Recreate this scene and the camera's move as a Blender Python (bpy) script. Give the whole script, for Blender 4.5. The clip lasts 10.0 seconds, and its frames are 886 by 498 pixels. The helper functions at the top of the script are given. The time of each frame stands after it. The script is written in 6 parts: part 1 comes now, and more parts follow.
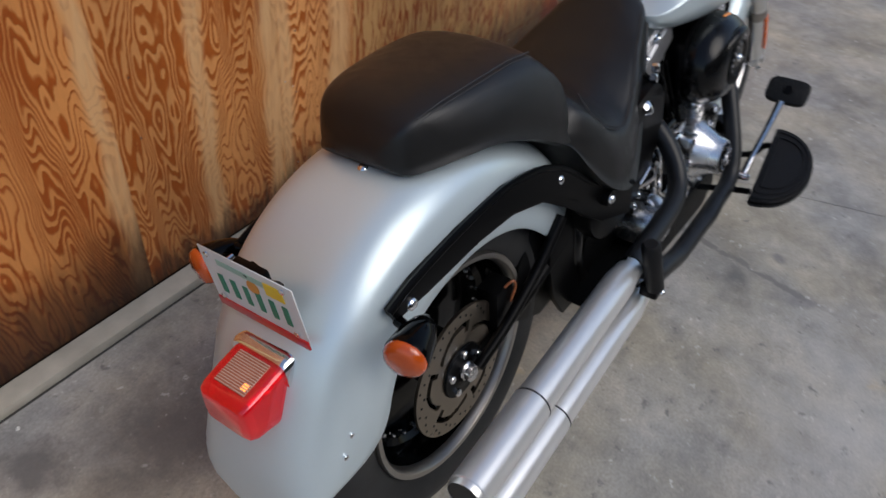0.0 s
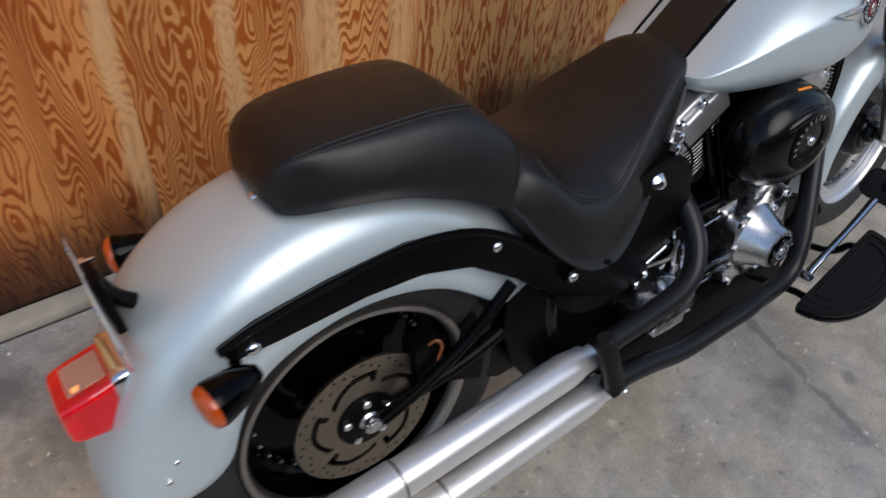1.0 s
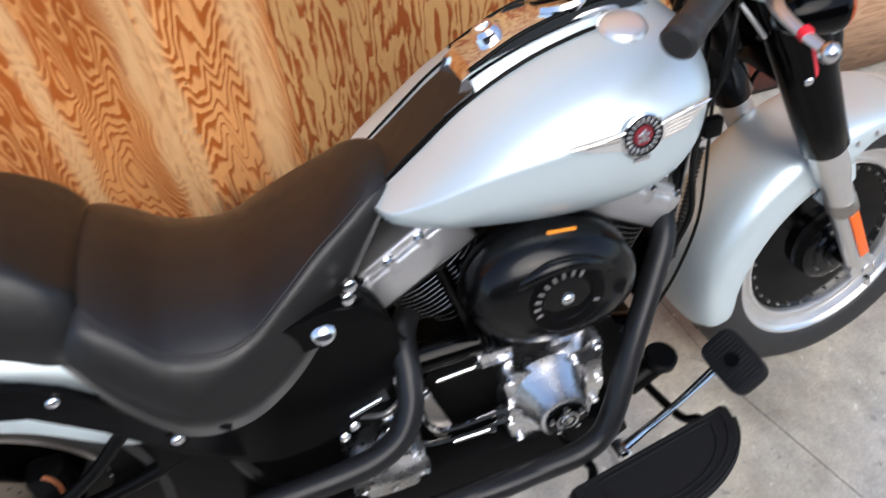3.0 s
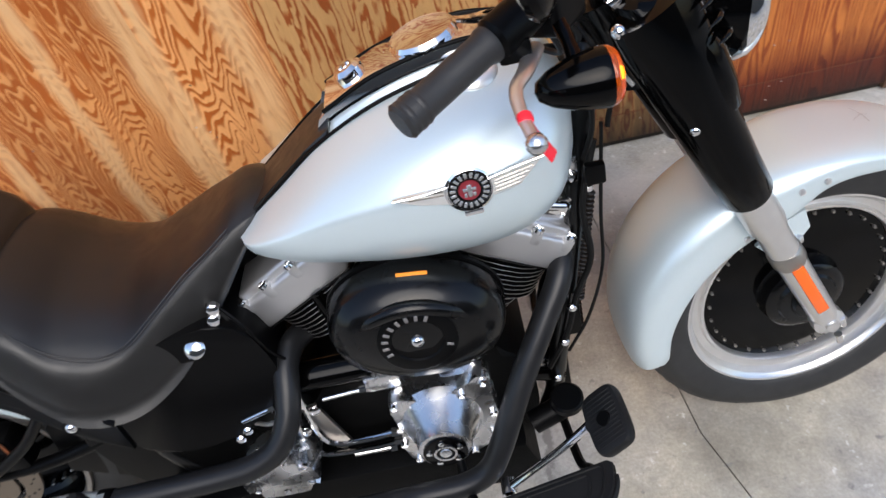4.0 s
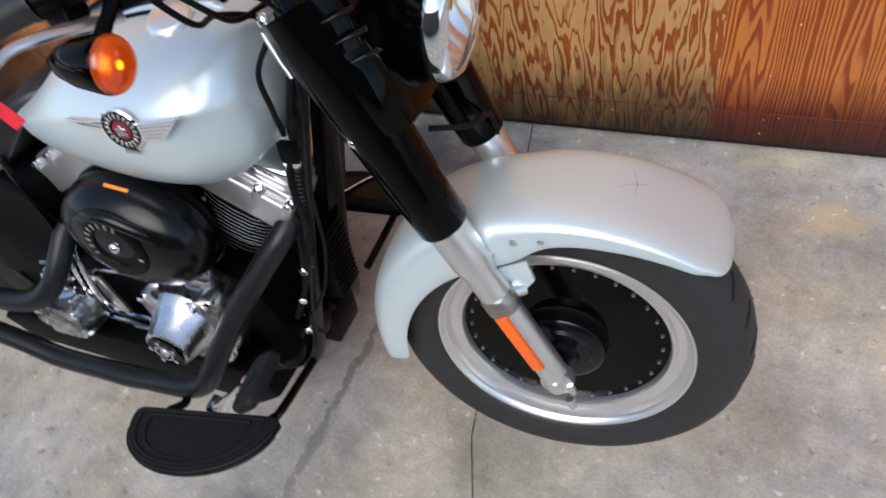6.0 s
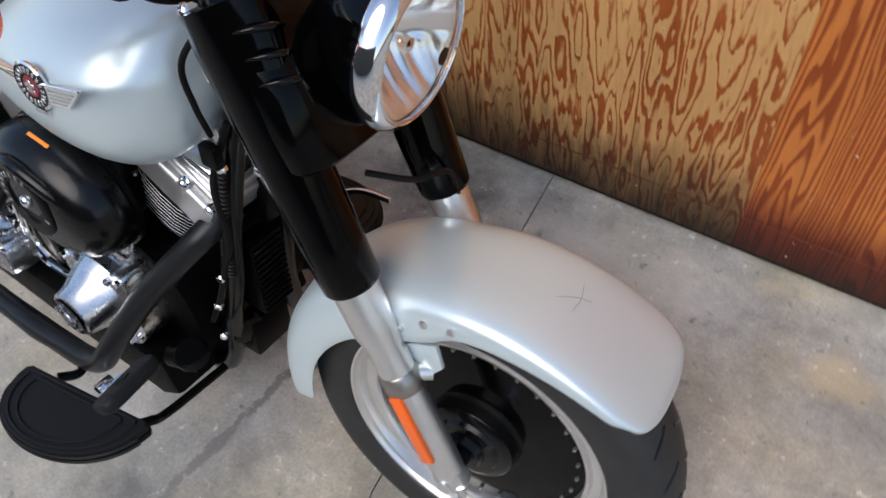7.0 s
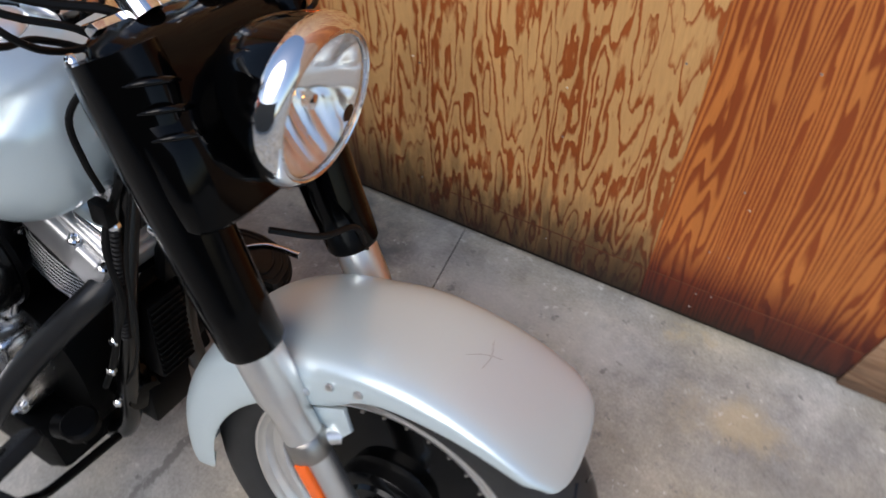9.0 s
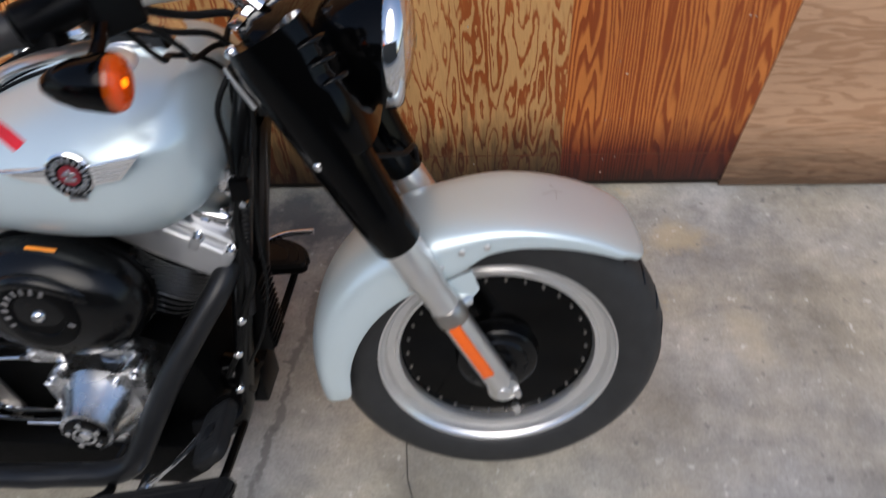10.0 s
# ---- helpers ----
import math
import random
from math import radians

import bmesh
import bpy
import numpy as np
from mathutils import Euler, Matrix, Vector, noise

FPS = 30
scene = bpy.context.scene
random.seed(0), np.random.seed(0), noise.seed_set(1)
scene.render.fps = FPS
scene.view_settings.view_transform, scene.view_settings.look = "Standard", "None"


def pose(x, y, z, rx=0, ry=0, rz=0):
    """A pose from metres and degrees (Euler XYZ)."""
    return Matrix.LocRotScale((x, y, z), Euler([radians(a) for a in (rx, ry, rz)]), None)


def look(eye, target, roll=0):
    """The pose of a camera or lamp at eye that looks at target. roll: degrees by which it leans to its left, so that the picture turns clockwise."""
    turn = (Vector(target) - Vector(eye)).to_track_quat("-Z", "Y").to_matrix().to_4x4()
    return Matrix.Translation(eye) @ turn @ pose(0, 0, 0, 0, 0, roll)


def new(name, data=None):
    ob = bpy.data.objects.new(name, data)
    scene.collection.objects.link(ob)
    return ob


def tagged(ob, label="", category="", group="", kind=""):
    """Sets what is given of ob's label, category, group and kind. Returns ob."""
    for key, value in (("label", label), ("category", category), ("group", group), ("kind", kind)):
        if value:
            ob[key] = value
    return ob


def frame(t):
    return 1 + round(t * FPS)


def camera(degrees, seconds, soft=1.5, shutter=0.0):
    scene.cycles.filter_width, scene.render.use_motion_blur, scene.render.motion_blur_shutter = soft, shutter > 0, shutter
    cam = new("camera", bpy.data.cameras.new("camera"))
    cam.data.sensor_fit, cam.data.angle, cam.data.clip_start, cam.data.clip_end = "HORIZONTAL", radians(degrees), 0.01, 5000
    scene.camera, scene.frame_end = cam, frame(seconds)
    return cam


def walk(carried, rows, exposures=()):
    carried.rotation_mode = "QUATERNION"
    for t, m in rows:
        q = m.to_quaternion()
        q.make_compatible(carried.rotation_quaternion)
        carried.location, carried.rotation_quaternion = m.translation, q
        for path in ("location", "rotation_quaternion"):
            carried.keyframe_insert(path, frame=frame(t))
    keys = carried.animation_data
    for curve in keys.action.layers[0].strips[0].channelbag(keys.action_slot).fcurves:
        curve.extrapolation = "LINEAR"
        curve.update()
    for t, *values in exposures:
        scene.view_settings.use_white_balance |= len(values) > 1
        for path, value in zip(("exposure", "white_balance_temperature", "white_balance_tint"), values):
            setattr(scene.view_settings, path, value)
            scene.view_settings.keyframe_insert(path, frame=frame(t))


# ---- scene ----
cam = camera(63.0, 10.0, shutter=0.4)
PATH = [
    (0, (-0.73, -0.448, 1.406), (0.515, 0.303, 0.033), 7.5),
    (0.2, (-0.671, -0.493, 1.413), (0.49, 0.365, 0.029), 7.3),
    (0.5, (-0.551, -0.601, 1.446), (0.449, 0.397, 0.03), 8.0),
    (0.8, (-0.445, -0.643, 1.453), (0.463, 0.417, 0.02), 7.1),
    (1, (-0.339, -0.635, 1.453), (0.55, 0.426, 0.009), 6.9),
    (1.2, (-0.245, -0.605, 1.458), (0.6, 0.393, -0.055), 8.2),
    (1.5, (-0.11, -0.587, 1.477), (0.64, 0.433, -0.071), 5.1),
    (1.8, (0.007, -0.619, 1.461), (0.642, 0.472, -0.091), 1.6),
    (2, (0.129, -0.665, 1.482), (0.656, 0.456, -0.088), 0.6),
    (2.2, (0.26, -0.725, 1.499), (0.709, 0.435, -0.067), -1.1),
    (2.5, (0.406, -0.765, 1.519), (0.789, 0.47, -0.007), -3.0),
    (2.8, (0.547, -0.749, 1.51), (0.829, 0.506, -0.022), -7.6),
    (3, (0.624, -0.727, 1.502), (0.958, 0.537, -0.011), -4.9),
    (3.2, (0.732, -0.673, 1.52), (1.048, 0.547, -0.033), -5.5),
    (4.3, (1.204, -0.763, 1.531), (0.913, 0.521, 0.026), -19.5),
    (4.5, (1.279, -0.736, 1.516), (0.914, 0.551, 0.029), -21.2),
    (4.6, (1.319, -0.702, 1.509), (0.903, 0.564, 0.018), -23.0),
    (4.8, (1.359, -0.673, 1.503), (0.974, 0.589, 0.0), -21.5),
    (5, (1.442, -0.637, 1.495), (1.01, 0.574, -0.038), -22.3),
    (5.2, (1.511, -0.608, 1.482), (1.013, 0.546, -0.073), -22.9),
    (5.5, (1.637, -0.602, 1.484), (1.051, 0.517, -0.067), -21.6),
    (5.6, (1.688, -0.6, 1.48), (1.074, 0.506, -0.07), -21.4),
    (5.8, (1.777, -0.594, 1.479), (1.134, 0.462, -0.093), -19.2),
    (6, (1.841, -0.58, 1.468), (1.174, 0.415, -0.133), -18.9),
    (6.2, (1.867, -0.531, 1.46), (1.231, 0.428, -0.176), -14.9),
    (7.3, (2.01, -0.297, 1.386), (1.068, 0.547, -0.163), -6.2),
    (7.5, (2.088, -0.26, 1.404), (1.017, 0.495, -0.108), -4.4),
    (7.8, (2.175, -0.235, 1.417), (0.956, 0.417, -0.028), -3.7),
    (8, (2.203, -0.21, 1.404), (0.934, 0.367, -0.031), -5.7),
    (8.2, (2.212, -0.207, 1.401), (0.925, 0.329, -0.033), -6.6),
    (8.3, (2.212, -0.21, 1.401), (0.932, 0.35, -0.031), -6.0),
    (8.5, (2.206, -0.217, 1.397), (1.045, 0.592, -0.016), -4.5),
    (9, (1.931, -0.335, 1.389), (1.276, 0.79, -0.129), -0.9),
    (9.5, (1.767, -0.551, 1.44), (1.479, 0.871, 0.063), 2.2),
    (9.6, (1.738, -0.608, 1.434), (1.485, 0.837, 0.075), 1.8),
    (9.8, (1.705, -0.664, 1.461), (1.477, 0.647, -0.032), -4.5),
    (10, (1.646, -0.773, 1.47), (1.487, 0.552, -0.019), -5.3),
]
walk(cam, [(t, look(eye, target, roll)) for t, eye, target, roll in PATH],
     exposures=[(0, -0.06), (0.5, -0.05), (1.5, 0.07), (2.5, 0.58), (3.0, 0.90), (4.5, 0.82), (6, 0.66), (7.5, 0.48), (8, 0.48), (9, 0.46), (9.5, 0.42), (10, 0.32)])

# ---- light ----
world = bpy.data.worlds.new("world")
scene.world = world
world.use_nodes = True
wn, wl = world.node_tree.nodes, world.node_tree.links
sky = wn.new("ShaderNodeTexSky")
sky.sky_type, sky.sun_disc = "NISHITA", False
sky.sun_elevation, sky.sun_rotation = radians(48), radians(178)
sky.air_density, sky.dust_density, sky.ozone_density = 1.0, 1.5, 1.0
wn["Background"].inputs["Strength"].default_value = 0.15
wl.new(sky.outputs["Color"], wn["Background"].inputs["Color"])
sun_data = bpy.data.lights.new("sun", "SUN")
sun_data.energy, sun_data.angle, sun_data.color = 1.3, radians(50), (1.0, 0.97, 0.93)
sun = new("sun", sun_data)
sun.matrix_world = look((0.7, -3.0, 3.8), (0.6, 0.0, 0.0))


# ---- materials ----
def mat(name, color=(0.5, 0.5, 0.5), rough=0.5, metal=0.0, coat=0.0, vary=0.0, scale=20.0, bump=0.0, bump_scale=200.0, emit=0.0, glass=0.0, rough_vary=0.0, spec=0.5):
    m = bpy.data.materials.new(name)
    m.use_nodes = True
    n, l = m.node_tree.nodes, m.node_tree.links
    b = n["Principled BSDF"]
    b.inputs["Base Color"].default_value = (*color, 1)
    b.inputs["Roughness"].default_value = rough
    b.inputs["Metallic"].default_value = metal
    b.inputs["Coat Weight"].default_value = coat
    b.inputs["Specular IOR Level"].default_value = spec
    b.inputs["Coat Roughness"].default_value = 0.08
    b.inputs["Transmission Weight"].default_value = glass
    if emit:
        b.inputs["Emission Color"].default_value = (*color, 1)
        b.inputs["Emission Strength"].default_value = emit
    co = n.new("ShaderNodeTexCoord")
    if vary or rough_vary:
        t = n.new("ShaderNodeTexNoise")
        t.inputs["Scale"].default_value, t.inputs["Detail"].default_value = scale, 6
        l.new(co.outputs["Object"], t.inputs["Vector"])
        if vary:
            mix = n.new("ShaderNodeMix")
            mix.data_type = "RGBA"
            mix.inputs["A"].default_value = (*[c * (1 - vary) for c in color], 1)
            mix.inputs["B"].default_value = (*[min(1, c * (1 + vary)) for c in color], 1)
            l.new(t.outputs["Fac"], mix.inputs["Factor"])
            l.new(mix.outputs["Result"], b.inputs["Base Color"])
        if rough_vary:
            mr = n.new("ShaderNodeMapRange")
            mr.inputs["From Min"].default_value, mr.inputs["From Max"].default_value = 0.3, 0.7
            mr.inputs["To Min"].default_value, mr.inputs["To Max"].default_value = max(0.01, rough - rough_vary), rough + rough_vary
            l.new(t.outputs["Fac"], mr.inputs["Value"])
            l.new(mr.outputs["Result"], b.inputs["Roughness"])
    if bump:
        t2 = n.new("ShaderNodeTexNoise")
        t2.inputs["Scale"].default_value, t2.inputs["Detail"].default_value = bump_scale, 4
        l.new(co.outputs["Object"], t2.inputs["Vector"])
        bp = n.new("ShaderNodeBump")
        bp.inputs["Strength"].default_value, bp.inputs["Distance"].default_value = bump, 0.002
        l.new(t2.outputs["Fac"], bp.inputs["Height"])
        l.new(bp.outputs["Normal"], b.inputs["Normal"])
    return m


M_SILVER = mat("silver_paint", (0.635, 0.731, 0.760), 0.31, 0.42, 0.08, 0.04, 900, 0.03, 1500)
M_GLOSS = mat("gloss_black", (0.0010, 0.0010, 0.0011), 0.10, 0.0, 0.0, spec=0.15, rough_vary=0.05, scale=12)
M_SEMI = mat("semi_gloss_black", (0.0022, 0.0022, 0.0024), 0.24, 0.0, 0.15, rough_vary=0.05, scale=40, spec=0.24)
M_STRIP = mat("orange_label", (0.90, 0.28, 0.015), 0.4, 0.0, 0.2)
M_RIB = mat("rib_black", (0.0015, 0.0015, 0.0017), 0.14, 0.0, 0.0, spec=0.26)
M_SATIN = mat("satin_black", (0.0020, 0.0020, 0.0022), 0.36, 0.0, 0.0, 0.3, 60, 0.05, 400, spec=0.10)
M_PIPE = mat("black_pipe", (0.015, 0.0155, 0.0168), 0.38, 0.3, 0.1, 0.2, 30, rough_vary=0.06, spec=0.28)
M_WRINKLE = mat("wrinkle_black", (0.0015, 0.0015, 0.0015), 0.5, 0.0, 0.0, 0.3, 80, 0.4, 900, spec=0.10)
M_CHROME = mat("chrome", (0.86, 0.86, 0.87), 0.06, 1.0, rough_vary=0.03, scale=30)
M_BRUSHED = mat("satin_chrome", (0.90, 0.89, 0.865), 0.32, 0.72, 0.0, 0.04, 40)
M_ALU = mat("cast_aluminium", (0.74, 0.74, 0.75), 0.26, 1.0, 0.0, 0.06, 30, 0.05, 400, rough_vary=0.08)
M_ROCKER = mat("rocker_alloy", (0.60, 0.60, 0.605), 0.40, 0.85, 0.0, 0.06, 30, 0.05, 400, rough_vary=0.05)
M_SLIDER = mat("machined_aluminium", (0.80, 0.79, 0.775), 0.32, 0.92, 0.0, 0.1, 25, 0.05, 600)
M_STEEL = mat("brake_steel", (0.30, 0.255, 0.205), 0.36, 1.0, 0.0, 0.25, 18, rough_vary=0.1)
M_LEATHER = mat("black_leather", (0.0085, 0.0082, 0.0080), 0.37, 0.0, 0.0, 0.2, 50, 0.25, 700, rough_vary=0.06, spec=0.47)
M_RUBBER = mat("tyre_rubber", (0.024, 0.0243, 0.0248), 0.55, 0.0, 0.0, 0.4, 35, 0.15, 500, spec=0.35)
M_RIM = mat("rim_grey", (0.40, 0.375, 0.345), 0.36, 0.95, 0.0, 0.15, 30)
M_PAD = mat("pad_rubber", (0.010, 0.010, 0.0105), 0.48, 0.0, 0.0, 0.2, 60, 0.2, 700, spec=0.18)
M_GRIP = mat("grip_rubber", (0.026, 0.026, 0.027), 0.40, 0.0, 0.0, 0.2, 60, 0.2, 700, spec=0.35)
M_RED = mat("red_lens", (0.80, 0.006, 0.016), 0.04, 0.0, 1.0, 0.15, 45, emit=0.17, glass=0.70, spec=0.5)
M_REDCORE = mat("lamp_core", (1.0, 0.36, 0.08), 0.3, emit=1.6)
M_CLEARRED = mat("clear_rib_lens", (0.42, 0.15, 0.09), 0.12, 0.0, 0.6, 0.3, 40)
M_AMBER = mat("amber_lens", (0.72, 0.105, 0.008), 0.12, 0.0, 0.8, 0.1, 80, glass=0.25)
M_AMBERON = mat("lit_amber_lens", (0.95, 0.13, 0.003), 0.10, 0.0, 0.5, 0.2, 60, emit=0.06, glass=0.70)
M_AMBERLIT = mat("amber_filament", (1.0, 0.50, 0.08), 0.3, emit=5.0)
M_REFLECT = mat("orange_reflector", (0.92, 0.135, 0.008), 0.25, 0.0, 0.4, 0.15, 300)
M_REDTAG = mat("red_cloth", (0.85, 0.02, 0.04), 0.55, 0, 0, 0.1, 200)
M_RIBS = mat("clear_ribs", (0.62, 0.40, 0.32), 0.15, 0.0, 0.4)
M_BADGE = mat("badge_grey", (0.32, 0.31, 0.31), 0.32, 0.8)
M_WHITE = mat("plate_white", (0.74, 0.76, 0.74), 0.4, 0, 0.2, 0.04, 60)
M_GREEN = mat("plate_green", (0.02, 0.22, 0.12), 0.45)
M_YELLOW = mat("sticker_yellow", (0.85, 0.60, 0.03), 0.45)
M_PLATERED = mat("red_strip", (0.55, 0.015, 0.02), 0.3, 0, 0.4, 0.1, 80)
M_REFLECTOR_BOWL = mat("lamp_reflector", (0.94, 0.93, 0.90), 0.22, 0.92)
M_BULB = mat("bulb_glow", (1.0, 0.50, 0.14), 0.3, emit=3.0)
M_DARK = mat("frame_black", (0.0018, 0.0018, 0.002), 0.3, 0.0, 0.5, 0.3, 40, spec=0.16)
M_CABLE = mat("cable_black", (0.005, 0.005, 0.005), 0.5, spec=0.16)

M_GLASS = bpy.data.materials.new("clear_glass")
M_GLASS.use_nodes = True
g_ = M_GLASS.node_tree.nodes["Principled BSDF"]
g_.inputs["Base Color"].default_value = (1, 1, 1, 1)
g_.inputs["Roughness"].default_value = 0.0
g_.inputs["Transmission Weight"].default_value = 1.0
g_.inputs["IOR"].default_value = 1.15


def ramp(n, stops, interp="LINEAR"):
    r = n.new("ShaderNodeValToRGB")
    r.color_ramp.interpolation = interp
    e = r.color_ramp.elements
    while len(e) < len(stops):
        e.new(0.5)
    for k, (p, c) in enumerate(stops):
        e[k].position, e[k].color = p, (*c, 1)
    return r


def math_node(n, l, op, a, b=None):
    m = n.new("ShaderNodeMath")
    m.operation = op
    for k, v in enumerate((a, b)):
        if v is None:
            continue
        if isinstance(v, (int, float)):
            m.inputs[k].default_value = v
        else:
            l.new(v, m.inputs[k])
    return m.outputs[0]


def plywood(name, light, dark, density, threshold, offset, grain=(10.0, 2.0), across=False, foot=(0.30, 0.28, 0.28), foot_top=0.20, stain=1.0, arch=None, pale=(), ragged=0.26):
    """Rotary-cut fir plywood: contour figure of a stretched noise field, fine fibre, weathered foot."""
    m = bpy.data.materials.new(name)
    m.use_nodes = True
    n, l = m.node_tree.nodes, m.node_tree.links
    b = n["Principled BSDF"]
    co = n.new("ShaderNodeTexCoord")

    def field(sx, sz, detail, rough=0.5):
        mp = n.new("ShaderNodeMapping")
        mp.inputs["Location"].default_value = offset
        mp.inputs["Scale"].default_value = (sz, 1, sx) if across else (sx, 1, sz)
        l.new(co.outputs["Object"], mp.inputs["Vector"])
        t = n.new("ShaderNodeTexNoise")
        t.inputs["Scale"].default_value, t.inputs["Detail"].default_value, t.inputs["Roughness"].default_value = 1.0, detail, rough
        l.new(mp.outputs["Vector"], t.inputs["Vector"])
        return t.outputs["Fac"]

    def span(value, a0, a1, b0, b1, smooth=False):
        r = n.new("ShaderNodeMapRange")
        if smooth:
            r.interpolation_type = "SMOOTHSTEP"
        for key, x in (("From Min", a0), ("From Max", a1), ("To Min", b0), ("To Max", b1)):
            r.inputs[key].default_value = x
        l.new(value, r.inputs["Value"])
        return r.outputs["Result"]

    base = field(grain[0], grain[1], 2.0, 0.42)
    rag = field(grain[0] * 7, grain[1] * 9, 3.0)
    v = math_node(n, l, "ADD", math_node(n, l, "MULTIPLY", base, density), math_node(n, l, "MULTIPLY", rag, 0.75))
    sep = n.new("ShaderNodeSeparateXYZ")
    l.new(co.outputs["Object"], sep.inputs["Vector"])
    if arch:
        side = math_node(n, l, "ABSOLUTE", math_node(n, l, "SUBTRACT", sep.outputs["X"], arch[0]))
        v = math_node(n, l, "ADD", v, math_node(n, l, "MULTIPLY", side, arch[1]))
        v = math_node(n, l, "ADD", v, math_node(n, l, "MULTIPLY", sep.outputs["Z"], arch[2]))
    f = math_node(n, l, "FRACT", v)
    # late-wood lines swell into filled patches in places and thin out in others
    swell = span(field(grain[0] * 0.75, grain[1] * 0.7, 3.0, 0.55), 0.36, 0.68, 0.20, -0.34)
    edge = math_node(n, l, "SUBTRACT", math_node(n, l, "SUBTRACT", f, threshold), swell)
    fig = math_node(n, l, "MULTIPLY", span(edge, -0.22, 0.08, 0, 1, True), span(f, 0.94, 1.0, 1, 0))
    mix = n.new("ShaderNodeMix")
    mix.data_type = "RGBA"
    mix.inputs["A"].default_value, mix.inputs["B"].default_value = (*light, 1), (*dark, 1)
    l.new(fig, mix.inputs["Factor"])
    fibre = field(700, 22, 2.0)
    tv = math_node(n, l, "ADD", math_node(n, l, "MULTIPLY", field(4, 0.8, 4.0), 0.9), math_node(n, l, "MULTIPLY", fibre, 0.35))
    rt = ramp(n, [(0.35, (0.62, 0.58, 0.54)), (0.85, (1.2, 1.18, 1.14))])
    l.new(tv, rt.inputs["Fac"])
    mul = n.new("ShaderNodeMix")
    mul.data_type, mul.blend_type = "RGBA", "MULTIPLY"
    mul.inputs["Factor"].default_value = 1.0
    l.new(mix.outputs["Result"], mul.inputs["A"])
    l.new(rt.outputs["Color"], mul.inputs["B"])
    # damp, dirty foot with streaks and an uneven upper edge
    below = mul.outputs["Result"]
    for px, wide in pale:
        # a streak of pale sapwood along a veneer seam
        off = math_node(n, l, "ABSOLUTE", math_node(n, l, "SUBTRACT", math_node(n, l, "ADD", sep.outputs["X"], math_node(n, l, "MULTIPLY", math_node(n, l, "SUBTRACT", field(9, 5, 3.0), 0.5), 0.07)), px))
        sap = n.new("ShaderNodeMix")
        sap.data_type = "RGBA"
        sap.inputs["B"].default_value = (0.78, 0.47, 0.22, 1)
        l.new(math_node(n, l, "MULTIPLY", span(off, wide * 0.35, wide, 0.88, 0.0), span(field(90, 6, 4.0), 0.30, 0.55, 0.55, 1.0)), sap.inputs["Factor"])
        l.new(below, sap.inputs["A"])
        below = sap.outputs["Result"]
    h = math_node(n, l, "ADD", sep.outputs["Z"], math_node(n, l, "MULTIPLY", math_node(n, l, "SUBTRACT", field(46, 6, 6.0, 0.68), 0.5), ragged))
    def stained(source, tint, fac):
        c = n.new("ShaderNodeMix")
        c.data_type, c.blend_type = "RGBA", "MULTIPLY"
        c.inputs["B"].default_value = (*tint, 1)
        l.new(fac, c.inputs["Factor"])
        l.new(source, c.inputs["A"])
        return c.outputs["Result"]

    below = stained(below, foot, span(h, foot_top * 0.55, foot_top, 0.95 * stain, 0.0))
    below = stained(below, (0.16, 0.14, 0.13), span(h, foot_top * 0.10, foot_top * 0.58, 0.95 * stain, 0.0))
    l.new(below, b.inputs["Base Color"])
    b.inputs["Roughness"].default_value = 0.5
    bp = n.new("ShaderNodeBump")
    bp.inputs["Strength"].default_value, bp.inputs["Distance"].default_value = 0.35, 0.002
    l.new(math_node(n, l, "ADD", fig, fibre), bp.inputs["Height"])
    l.new(bp.outputs["Normal"], b.inputs["Normal"])
    return m


